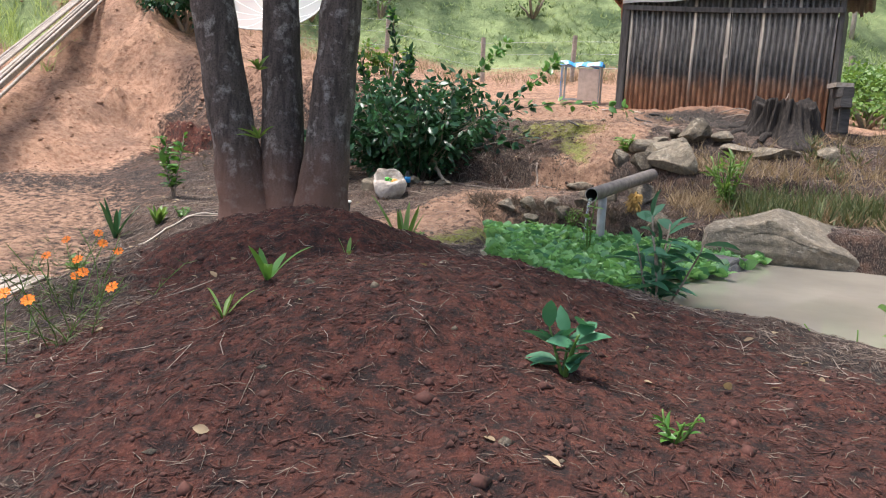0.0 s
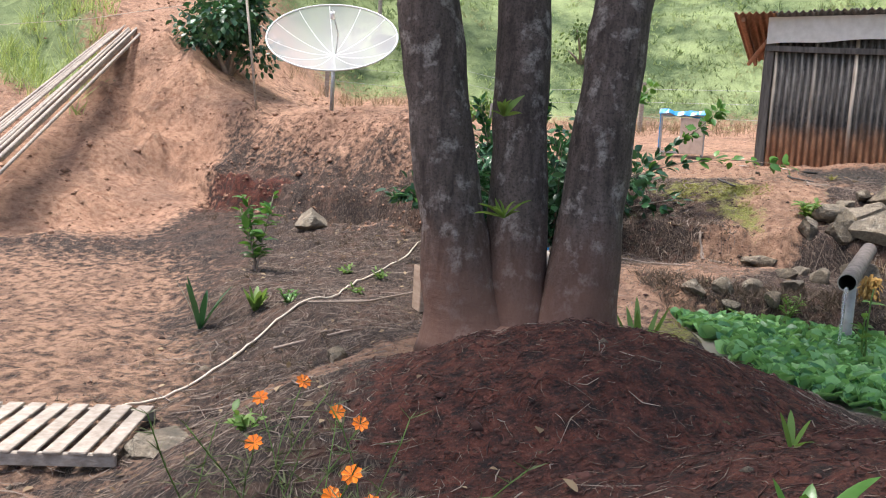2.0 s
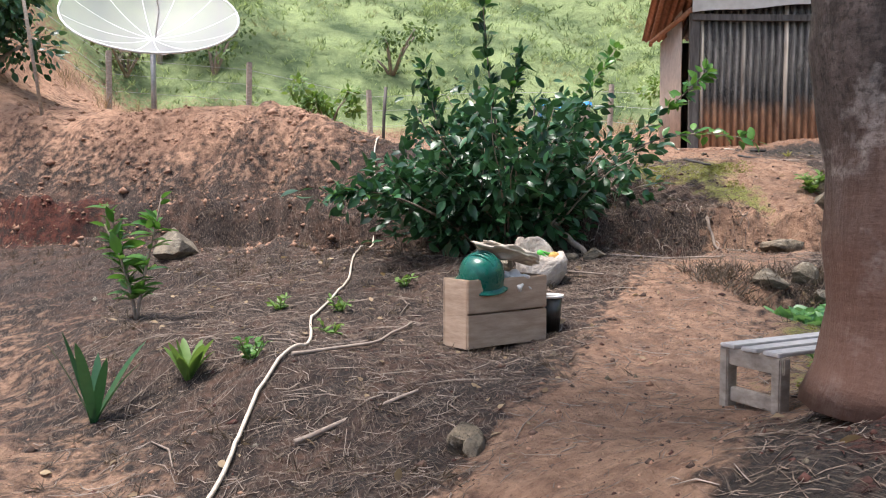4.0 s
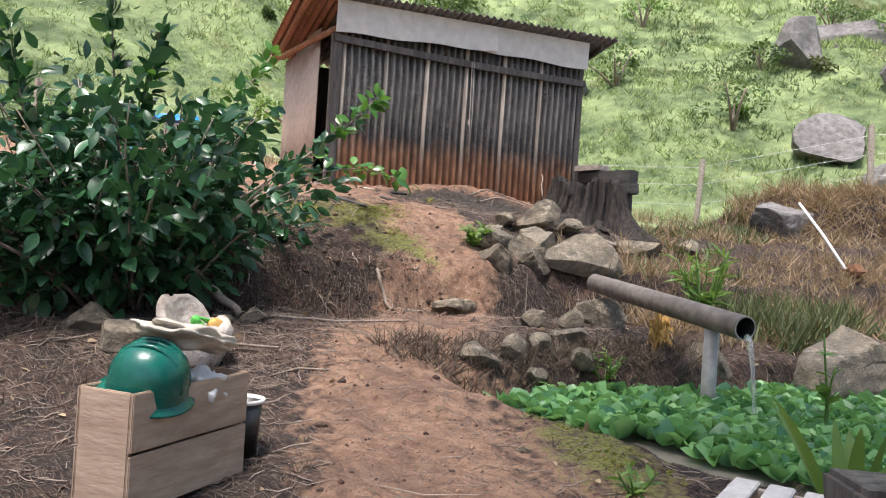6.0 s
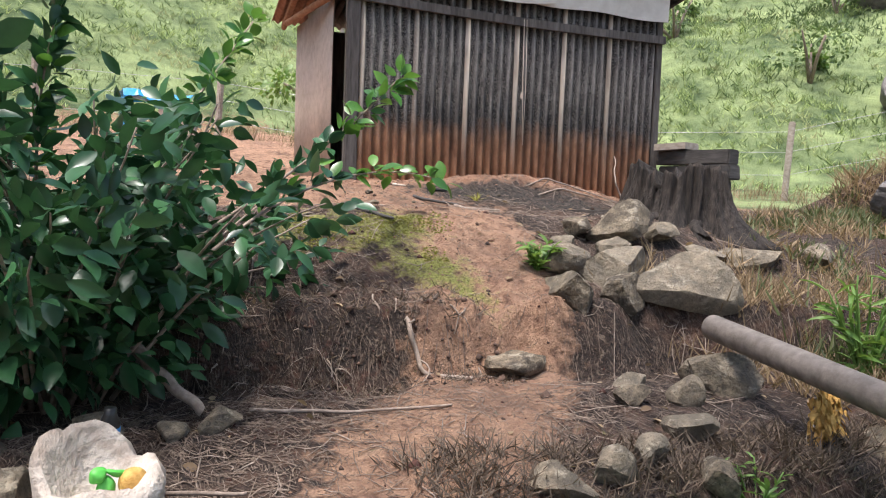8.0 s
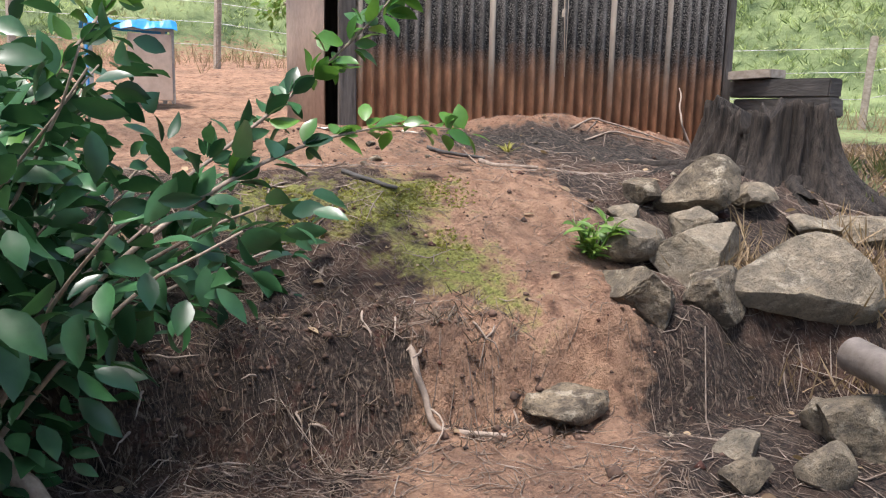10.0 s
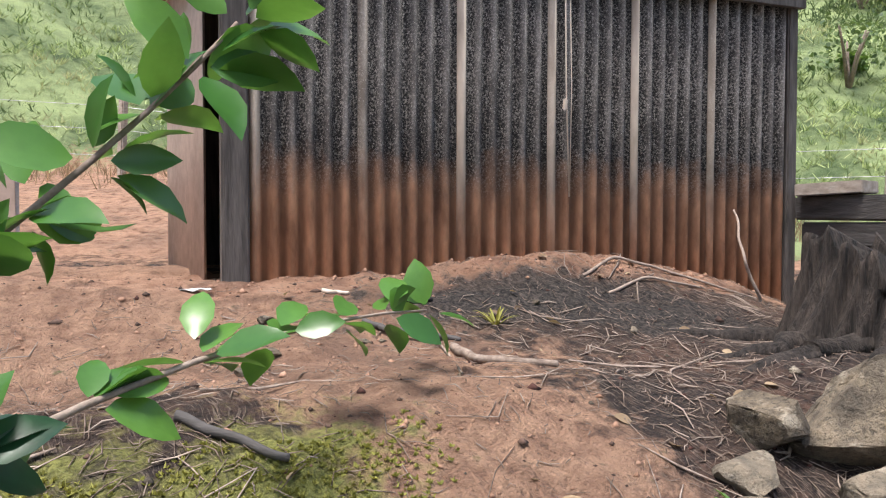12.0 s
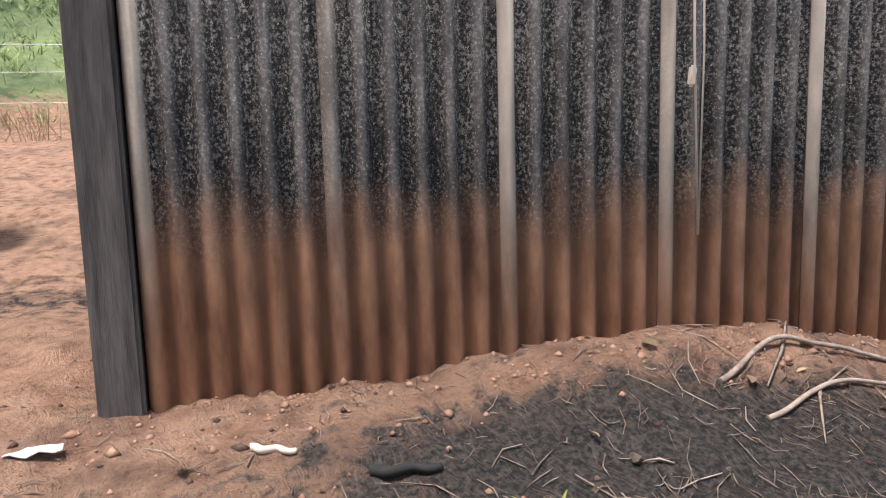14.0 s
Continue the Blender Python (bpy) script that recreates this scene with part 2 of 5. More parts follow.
RED_PLASTIC = plain("red_plastic", (0.50, 0.06, 0.035), (0.62, 0.12, 0.07), 20, 0.45, bump=0.1)
BLUE_PLASTIC = plain("blue_plastic", (0.02, 0.24, 0.62), (0.03, 0.36, 0.78), 6, 0.35, bump=0.3)
WHITE_PLASTIC = plain("white_plastic", (0.62, 0.58, 0.55), (0.8, 0.77, 0.74), 12, 0.5, bump=0.2, stain=0.3)
BLACK_PLASTIC = plain("black_plastic", (0.015, 0.015, 0.015), (0.035, 0.035, 0.035), 20, 0.4, bump=0.1)
OCHRE = plain("dry_fern", (0.42, 0.22, 0.05), (0.68, 0.42, 0.13), 30, 0.9, bump=0.7)
LEAF = leafy("bush_leaf", (0.008, 0.038, 0.020), (0.055, 0.16, 0.06), 0.33, 0.15)
NEW_LEAF = leafy("young_leaf", (0.035, 0.125, 0.025), (0.125, 0.28, 0.05), 0.3, 0.28)
POND_LEAF = leafy("pond_leaf", (0.03, 0.14, 0.075), (0.30, 0.56, 0.19), 0.4, 0.3)
HERB = leafy("herb_leaf", (0.08, 0.17, 0.035), (0.19, 0.31, 0.07), 0.5, 0.3)
SPRIG = leafy("grass_leaf", (0.12, 0.20, 0.055), (0.54, 0.62, 0.26), 0.6, 0.35)
def meadow():
    """Hillside grass: lit and shaded tufts painted as sunny and dark tones, and straw-coloured patches."""
    n = Nodes("meadow_grass", 0.65)
    at = n.place()
    pick = n.add("ShaderNodeNewGeometry").outputs["Random Per Island"]
    colour = n.mix(pick, (0.075, 0.135, 0.038), (0.52, 0.61, 0.25))
    colour = n.mix(n.band(n.grain(at, 0.22, 4, 0.6), 0.50, 0.62, 0, 0.8), colour, (0.06, 0.105, 0.035))
    colour = n.mix(n.band(n.grain(at, 0.5, 3), 0.54, 0.66, 0, 0.6), colour, (0.50, 0.47, 0.26))
    lit = n.add("ShaderNodeBsdfTranslucent", {"Color": colour})
    both = n.add("ShaderNodeMixShader", {0: 0.35})
    n.tree.links.new(n.out.outputs[0], both.inputs[1])
    n.tree.links.new(lit.outputs[0], both.inputs[2])
    n.tree.links.new(both.outputs[0], n.tree.nodes["Material Output"].inputs[0])
    return n.done(colour)


MEADOW = meadow()
DRAB = leafy("drab_leaf", (0.05, 0.075, 0.03), (0.17, 0.19, 0.075), 0.6, 0.2)
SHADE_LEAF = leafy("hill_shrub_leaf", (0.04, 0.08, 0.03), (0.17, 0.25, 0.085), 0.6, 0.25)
STUBBLE = leafy("dark_stubble", (0.045, 0.033, 0.026), (0.22, 0.16, 0.115), 0.9, 0.1)
HAY = leafy("dry_grass", (0.12, 0.075, 0.042), (0.46, 0.34, 0.21), 0.8, 0.2)
CLAY_CLOD = plain("clay_clod", (0.20, 0.10, 0.06), (0.42, 0.25, 0.17), 14, 0.95)
SOIL_CLOD = plain("red_clod", (0.022, 0.0085, 0.006), (0.105, 0.037, 0.026), 14, 0.95)
MOSS = leafy("moss", (0.14, 0.145, 0.03), (0.36, 0.345, 0.085), 0.9, 0.2)
plant_leaf = leafy("cabbage_leaf", (0.03, 0.12, 0.06), (0.07, 0.22, 0.11), 0.45, 0.2)
PETAL = plain("orange_petal", (0.72, 0.15, 0.004), (0.84, 0.23, 0.008), 40, 0.6, bump=0.1, stain=0.0)

# ---- the lie of the land ----
def smooth(a, b, v):
    s = np.clip((v - a) / (b - a), 0.0, 1.0)
    return s * s * (3 - 2 * s)


def lattice(ix, iy, seed):
    n = (ix.astype(np.int64) * 374761393 + iy.astype(np.int64) * 668265263 + seed * 974711) & 0x7FFFFFFF
    n = ((n ^ (n >> 13)) * 1274126177) & 0x7FFFFFFF
    n = (n ^ (n >> 16)) & 0xFFFF
    return n / 65535.0 * 2 - 1


def wave(x, y, scale, seed=0):
    """Smooth noise from -1 to 1, with lumps of about scale metres."""
    x, y = np.asarray(x, float) / scale, np.asarray(y, float) / scale
    ix, iy = np.floor(x), np.floor(y)
    fx, fy = x - ix, y - iy
    fx, fy = fx * fx * (3 - 2 * fx), fy * fy * (3 - 2 * fy)
    a, b = lattice(ix, iy, seed), lattice(ix + 1, iy, seed)
    c, d = lattice(ix, iy + 1, seed), lattice(ix + 1, iy + 1, seed)
    return (a + (b - a) * fx) * (1 - fy) + (c + (d - c) * fx) * fy


def bump(x, y, cx, cy, rx, ry, turn=0.0):
    c, s = math.cos(radians(turn)), math.sin(radians(turn))
    dx, dy = x - cx, y - cy
    return np.exp(-(((dx * c + dy * s) / rx) ** 2 + ((-dx * s + dy * c) / ry) ** 2))


WATER = -0.12


def across(x, y):
    """Distance up the slope, square to the shed's front."""
    return 0.433 * x + 0.901 * y


def pond_depth(x, y):
    """1 inside the pond, 0 outside it."""
    wob = 0.18 * wave(x, y, 1.1, 5)
    north = smooth(10.62, 10.2, across(x, y) + wob)
    west = smooth(0.35, 0.95, x - 0.12 * (9.3 - y) ** 2 * (y < 9.3) + wob)
    south = smooth(3.6, 5.0, y + 0.28 * x + wob)
    east = smooth(9.5, 8.0, x + wob)
    return north * west * south * east


def soft_ground(x, y):
    """The ground's broad shape, without its fine lumps."""
    x, y = np.asarray(x, float), np.asarray(y, float)
    u = across(x, y) - 0.24 * np.maximum(0, -1 - x)
    low = -0.1 + 0.46 * smooth(8.6, 11.9, u)
    step = 0.5 * smooth(12.15, 12.4, u + 0.18 * wave(x, y, 0.9, 2) + 0.07 * wave(x, y, 0.25, 4))
    rise = 0.62 * smooth(12.5, 14.2, u) + 0.27 * smooth(14.6, 16.0, u)
    # the terrace behind, which goes on climbing to the fence
    back = 0.12 * np.maximum(0, u - 18)
    z = low + step + rise + back
    z = z + 0.9 * smooth(12.7, 14.6, u) * smooth(0.0, -3.5, x)
    z = z + 0.16 * bump(x, y, 5.0, 15.15, 0.95, 0.3, -25.4)
    # lower yard
    yard = smooth(-2.6, -4.4, x + 0.25 * wave(x, y, 1.5, 8) + 0.5 * np.maximum(0, y - 9)) * smooth(15.5, 11.5, y)
    z = z - 0.42 * yard
    # mound under the tree
    ridge = np.maximum.reduce([bump(x, y, -1.1, 6.6, 1.6, np.where(y > 6.6, 1.05, 1.6)), bump(x, y, 0.1, 4.2, 2.0, 2.3), 0.9 * bump(x, y, 1.5, 2.2, 2.2, 2.0)])
    z = z + 0.72 * ridge
    # east of the boulders the slope is gentler
    east = smooth(4.6, 6.8, x + 0.5 * (13 - y))
    plain = 0.22 + 0.075 * np.maximum(0, x - 4) + 0.8 * smooth(11.0, 14.0, across(x, y))
    z = z * (1 - east * 0.75) + plain * east * 0.75
    z = z + 0.75 * smooth(9.8, 10.5, x + 0.3 * wave(x, y, 1.2, 14)) * smooth(14.5, 12.5, y)
    # red bank and hill on the west
    west = np.maximum(0, 0.75 * (-8.0 - x) + 0.55 * (y - 17.5))
    z = z + smooth(-5.5, -9.5, x + 0.4 * wave(x, y, 2.0, 3)) * np.minimum(west, 60) * 0.45 * smooth(14, 17, y - 0.15 * (x + 8))
    # green hillside all round the back
    hn = np.maximum(0, y - 30 + 0.10 * x)
    he = np.maximum(0, 0.88 * x + 0.47 * y - 24.5)
    hill = np.maximum(hn, he) + 0.25 * np.minimum(hn, he)
    z = z + hill * 0.5 + 1.6 * smooth(3, 25, hill) * wave(x, y, 14, 11) + 3.0 * smooth(20, 60, hill) * wave(x, y, 40, 12)
    z = z + 0.6 * smooth(1, 6, hill) * wave(x, y, 4, 13) + 0.3 * smooth(1, 6, hill) * wave(x, y, 1.6, 17)
    # far behind the walker the land falls away a little
    z = z - 0.04 * np.maximum(0, -4 - y)
    return z


def ground(x, y):
    x, y = np.asarray(x, float), np.asarray(y, float)
    z = soft_ground(x, y)
    near = smooth(40, 20, np.hypot(x, y - 8))
    z = z + near * (0.035 * wave(x, y, 0.7, 21) + 0.022 * wave(x, y, 0.27, 22) + 0.018 * wave(x, y, 0.11, 23) + 0.007 * wave(x, y, 0.055, 24))
    u = across(x, y) - 0.24 * np.maximum(0, -1 - x)
    bank = smooth(11.9, 12.2, u) * smooth(13.0, 12.6, u) * smooth(4, 2.5, x)
    z = z + bank * (0.09 * wave(x, y, 0.3, 31) + 0.05 * wave(x, y, 0.12, 32))
    face = smooth(11.2, 12.2, u) * smooth(15.5, 14.2, u) * smooth(-1.5, -2.8, x)
    z = z + face * (0.2 * wave(x, y, 0.8, 35) + 0.15 * wave(x, y, 0.35, 36) + 0.06 * wave(x, y, 0.16, 37))
    cut = smooth(-6.5, -9, x) * smooth(14, 17, y) * smooth(60, 30, y)
    z = z + cut * (0.26 * wave(x, y, 1.4, 33) + 0.16 * wave(x, y, 0.55, 34))
    d = pond_depth(x, y)
    z = z * (1 - d) + np.minimum(z, WATER - 0.3) * d
    return z


def height(x, y):
    return float(ground(np.array([x]), np.array([y]))[0])


# ---- builders ----
def part(name, bm, material, parent=None, label=""):
    mesh = bpy.data.meshes.new(name)
    bm.to_mesh(mesh)
    bm.free()
    mesh.materials.append(material)
    ob = new(name, mesh)
    if parent:
        ob.parent = parent
    return tagged(ob, label)


def mesh_part(name, verts, faces, material, parent=None, label="", smooth_faces=False):
    mesh = bpy.data.meshes.new(name)
    if isinstance(verts, np.ndarray):
        faces = np.asarray(faces)
        k = faces.shape[1]
        mesh.vertices.add(len(verts))
        mesh.vertices.foreach_set("co", verts.astype(np.float32).ravel())
        mesh.loops.add(faces.size)
        mesh.loops.foreach_set("vertex_index", faces.astype(np.int32).ravel())
        mesh.polygons.add(len(faces))
        mesh.polygons.foreach_set("loop_start", np.arange(len(faces), dtype=np.int32) * k)
        mesh.polygons.foreach_set("loop_total", np.full(len(faces), k, dtype=np.int32))
        mesh.update(calc_edges=True)
    else:
        mesh.from_pydata(verts, [], faces)
    mesh.materials.append(material)
    if smooth_faces:
        mesh.polygons.foreach_set("use_smooth", np.ones(len(mesh.polygons), dtype=bool))
    ob = new(name, mesh)
    if parent:
        ob.parent = parent
    return tagged(ob, label)


def thing(name, m, label, category, group="", kind=""):
    ob = new(name)
    ob.empty_display_size = 0.05
    ob.matrix_basis = m
    return tagged(ob, label, category, group, kind)


def block(size, at=(0, 0, 0), turn=(0, 0, 0), bevel=0.006, wobble=0.0):
    bm = bmesh.new()
    bmesh.ops.create_cube(bm, size=1, matrix=pose(*at, *turn) @ Matrix.Diagonal((*size, 1)))
    if bevel:
        bmesh.ops.bevel(bm, geom=bm.edges[:], offset=bevel, segments=2, affect="EDGES")
    if wobble:
        for v in bm.verts:
            v.co += Vector(noise.noise_vector(v.co * 6)) * wobble
    return bm


def tube(points, radii, sides=8, cap=True):
    """A tube through the points, as verts and faces."""
    points = [Vector(p) for p in points]
    if not isinstance(radii, (list, tuple)):
        radii = [radii] * len(points)
    bm = bmesh.new()
    rings, side = [], None
    for i, p in enumerate(points):
        way = (points[min(i + 1, len(points) - 1)] - points[max(i - 1, 0)]).normalized()
        if side is None:
            side = way.orthogonal().normalized()
        side = (side - way * side.dot(way)).normalized()
        other = way.cross(side)
        rings.append([bm.verts.new(p + (side * math.cos(a) + other * math.sin(a)) * radii[i])
                      for a in (2 * math.pi * k / sides for k in range(sides))])
    for a, b in zip(rings, rings[1:]):
        for k in range(sides):
            bm.faces.new((a[k], a[(k + 1) % sides], b[(k + 1) % sides], b[k])).smooth = True
    if cap:
        bm.faces.new(rings[0][::-1])
        bm.faces.new(rings[-1])
    return bm


def lathe(profile, sides=24):
    """A turned body from (radius, height) pairs."""
    bm = bmesh.new()
    rings = [[bm.verts.new((r * math.cos(2 * math.pi * k / sides), r * math.sin(2 * math.pi * k / sides), z)) for k in range(sides)] for r, z in profile]
    for a, b in zip(rings, rings[1:]):
        for k in range(sides):
            bm.faces.new((a[k], a[(k + 1) % sides], b[(k + 1) % sides], b[k])).smooth = True
    return bm


def wander(start, way, length, steps, bend, rng, droop=0.0):
    p, d, out = Vector(start), Vector(way).normalized(), [Vector(start)]
    for _ in range(steps):
        d = (d + Vector(rng.normal(0, bend, 3)) + Vector((0, 0, -droop))).normalized()
        p = p + d * (length / steps)
        out.append(p.copy())
    return out


LEAF_SHAPE = np.array([(0, 0, 0), (0.12, 0.16, 0.03), (0.34, 0.30, 0.06), (0.60, 0.29, 0.05), (0.84, 0.15, -0.02), (1.0, 0, -0.12),
                       (0.84, -0.15, -0.02), (0.60, -0.29, 0.05), (0.34, -0.30, 0.06), (0.12, -0.16, 0.03), (0.34, 0, 0.0), (0.68, 0, -0.02)])
LEAF_FACES = np.array([(0, 10, 1), (1, 10, 2), (2, 10, 3), (10, 11, 3), (3, 11, 4), (4, 11, 5), (0, 9, 10), (9, 8, 10), (8, 7, 10), (10, 7, 11), (7, 6, 11), (6, 5, 11)])


def leaves(at, ways, sizes, widths, rng, roll=0.5, shape=LEAF_SHAPE, faces=LEAF_FACES):
    """Many leaves as one array of verts and faces: at their foots, along ways."""
    at, ways = np.asarray(at, float), np.asarray(ways, float)
    ways = ways / np.linalg.norm(ways, axis=1, keepdims=True)
    up = np.array([0, 0, 1.0]) + rng.normal(0, roll, ways.shape)
    side = np.cross(up, ways)
    side /= np.linalg.norm(side, axis=1, keepdims=True) + 1e-9
    up = np.cross(ways, side)
    sizes, widths = np.asarray(sizes)[:, None, None], np.asarray(widths)[:, None, None]
    v = (at[:, None] + ways[:, None] * shape[None, :, :1] * sizes + side[:, None] * shape[None, :, 1:2] * sizes * widths
         + up[:, None] * shape[None, :, 2:] * sizes)
    f = faces[None] + (np.arange(len(at)) * len(shape))[:, None, None]
    return v.reshape(-1, 3), f.reshape(-1, faces.shape[1])


BLADE = np.array([(0, 0.5, 0), (0, -0.5, 0), (0.55, 0.4, 0.0), (0.55, -0.4, 0.0), (1.0, 0, 0)])
BLADE_FACES = np.array([(0, 1, 3), (0, 3, 2), (2, 3, 4)])


def tufts(name, xs, ys, tall, wide, count, material, label, category, seed, lean=0.45, lift=0.0, parent=None):
    """Grass in tufts at many places, as one mesh."""
    rng = np.random.default_rng(seed)
    n = len(xs)
    z = ground(xs, ys) + lift
    at = np.repeat(np.stack([xs, ys, z], 1), count, axis=0) + rng.normal(0, 1, (n * count, 3)) * np.array([0.06, 0.06, 0]) * np.repeat(np.broadcast_to(tall, n), count)[:, None] * 3
    ways = np.stack([rng.normal(0, lean, n * count), rng.normal(0, lean, n * count), np.ones(n * count)], 1)
    sizes = np.repeat(np.broadcast_to(tall, n), count) * rng.uniform(0.5, 1.2, n * count)
    v, f = leaves(at, ways, sizes, np.repeat(np.broadcast_to(wide, n), count) / sizes, rng, 1.0, BLADE, BLADE_FACES)
    ob = mesh_part(name, v, f, material, parent, label)
    if not parent:
        tagged(ob, label, category, kind="stuff")
    return ob


def spread(n, x0, x1, y0, y1, seed, keep=None):
    rng = np.random.default_rng(seed)
    x, y = rng.uniform(x0, x1, n), rng.uniform(y0, y1, n)
    if keep is not None:
        ok = rng.uniform(0, 1, n) < keep(x, y)
        x, y = x[ok], y[ok]
    return x, y


# ---- the ground ----
def trail(x, y, points, width):
    best = np.full(np.shape(x), 99.0)
    for (ax, ay), (bx, by) in zip(points, points[1:]):
        t = np.clip(((x - ax) * (bx - ax) + (y - ay) * (by - ay)) / ((bx - ax) ** 2 + (by - ay) ** 2), 0, 1)
        best = np.minimum(best, np.hypot(x - ax - t * (bx - ax), y - ay - t * (by - ay)))
    return smooth(width, width * 0.35, best)


WALKED = [(-2.9, 7.6), (-1.75, 8.9), (-1.1, 9.9), (-0.3, 11.0), (0.6, 11.9), (1.75, 12.55), (2.4, 13.2), (2.75, 13.8), (2.95, 14.6), (3.4, 15.6)]
YARD = [(-4.6, 6.0), (-5.6, 8.8), (-8.5, 12.5), (-13, 14.5)]


def slope_up(x, y):
    return across(x, y) - 0.24 * np.maximum(0, -1 - x)


def masks(x, y):
    u = slope_up(x, y)
    hill = np.maximum(y - 29 + 0.10 * x, 0.88 * x + 0.47 * y - 21.5)
    yard = smooth(-3.0, -5.2, x + 0.7 * wave(x, y, 1.6, 62) + 0.35 * np.maximum(0, y - 9)) * smooth(16, 13, y)
    red = np.maximum.reduce([bump(x, y, -1.1, 6.2, 1.5, 1.6), bump(x, y, 0.1, 3.8, 2.4, 2.4), bump(x, y, 1.8, 1.8, 2.4, 2.4)])
    red = np.maximum(red, 0.52 * smooth(10.2, 11.4, u) * smooth(13.6, 12.6, u) * smooth(-1.2, -2.2, x) * smooth(0.3, 0.62, 0.5 + 0.5 * wave(x, y, 1.3, 63)))
    red = np.maximum(smooth(0.25, 0.65, red), 0.2 * smooth(11.85, 12.1, u) * smooth(12.9, 12.6, u) * smooth(1.95, 1.5, x) * smooth(-2.2, -1.2, x))
    path = np.maximum.reduce([0.92 * trail(x, y, WALKED, 0.85), 0.62 * trail(x, y, [(-1.9, 8.2), (-0.9, 9.2), (-0.1, 10.2), (0.3, 11.2)], 1.1), 0.62 * yard, 0.95 * smooth(13.9, 14.6, u) * smooth(19, 17, u) * smooth(4.4, 3.2, x)])
    clay = np.maximum((0.62 + 0.3 * wave(x, y, 1.5, 64)) * smooth(12.4, 14.2, u) * smooth(-1.2, -2.5, x), smooth(-6.5, -8, x) * smooth(14, 16.5, y))
    clay = np.maximum(clay, smooth(15.3, 15.8, across(x, y)) * smooth(17.5, 16.4, across(x, y)) * smooth(2, 3, x) * smooth(7.5, 6.5, x))
    clay = np.maximum(clay, 0.8 * smooth(17, 19, u))
    west_grass = smooth(-10.5, -13, x + 0.5 * (y - 23)) * smooth(20, 23, y)
    grass = np.maximum.reduce([smooth(0, 2.5, hill), west_grass, 0.7 * smooth(10.6, 12, x + 0.8 * wave(x, y, 3.0, 61))])
    moss = np.maximum.reduce([0.8 * bump(x, y, 2.05, 13.45, 0.3, 0.5, 15), 0.78 * bump(x, y, 2.1, 14.12, 0.5, 0.36), 0.75 * bump(x, y, 0.25, 9.9, 0.35, 1.3, -40), 0.65 * bump(x, y, 1.55, 14.45, 0.55, 0.3),
                              0.6 * bump(x, y, -0.6, 8.6, 0.5, 0.7)])
    char = 1.1 * np.maximum(bump(x, y, 4.3, 14.98, 1.0, 0.34, -25), 0.9 * bump(x, y, 4.9, 14.4, 0.8, 0.35, -40))
    return {"red": red, "path": path, "clay": clay, "grass": grass, "moss": moss, "char": char}


def lines(a, b, fine_a, fine_b, fine, growth=1.22):
    mid = list(np.arange(fine_a, fine_b, fine))
    step, v, low = fine, fine_a, []
    while v > a:
        step *= 1.05 if step < 0.3 else growth
        v -= step
        low.append(v)
    step, v, high = fine, mid[-1], []
    while v < b:
        step *= 1.05 if step < 0.3 else growth
        v += step
        high.append(v)
    return np.array(low[::-1] + mid + high)


def build_ground():
    gx, gy = lines(-900, 900, -6.5, 7.5, 0.037), lines(-900, 1400, 1.2, 17.0, 0.037)
    x, y = np.meshgrid(gx, gy)
    x, y = x.ravel(), y.ravel()
    v = np.stack([x, y, ground(x, y)], 1)
    w, h = len(gx), len(gy)
    i = (np.arange(h - 1)[:, None] * w + np.arange(w - 1)[None]).ravel()
    ob = mesh_part("ground", v, np.stack([i, i + 1, i + w + 1, i + w], 1), SOIL, smooth_faces=True)
    for name, value in masks(x, y).items():
        ob.data.attributes.new(name, "FLOAT", "POINT").data.foreach_set("value", value.astype(np.float32))
    tagged(ob, "bare red earth with litter, moss and a trodden path", "ground", kind="structure")


build_ground()

# pond: one sheet of water a little larger than its hollow
bm = bmesh.new()
bmesh.ops.create_grid(bm, x_segments=20, y_segments=20, size=1, matrix=pose(5.0, 7.2, WATER) @ Matrix.Diagonal((5.2, 4.2, 1, 1)))
tagged(part("water", bm, WATERY), "still murky brown pond water", "water", kind="structure")


# ---- the shed ----
# its own axes: x along the front, y to the back; the foot of the front's west corner is the origin
SHED = pose(3.13, 16.12, 1.72, 0, 0, -25.4)
FRONT, DEEP, EAVE = 4.0, 2.6, 1.92


def sheet(width, tall, waves, pitch=0.1, deep=0.019, lap=0.0):
    """One corrugated sheet with its thickness, standing; x along it, a crest at its start."""
    n = waves * 10 + 4
    xs = np.linspace(-0.03, width, n)
    ys = -deep * np.cos(xs / pitch * 2 * math.pi)
    verts, faces = [], []
    for back in (0, 0.006):
        for z in (0, tall):
            verts += [(x, y + back, z) for x, y in zip(xs, ys)]
    for k in range(n - 1):
        faces += [(k, k + 1, n + k + 1, n + k), (2 * n + k + 1, 2 * n + k, 3 * n + k, 3 * n + k + 1), (n + k, n + k + 1, 3 * n + k + 1, 3 * n + k), (k + 1, k, 2 * n + k, 2 * n + k + 1)]
    faces += [(0, n, 3 * n, 2 * n), (n - 1, 3 * n - 1, 4 * n - 1, 2 * n - 1)]
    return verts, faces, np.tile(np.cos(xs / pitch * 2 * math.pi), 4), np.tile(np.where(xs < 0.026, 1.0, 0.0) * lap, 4)


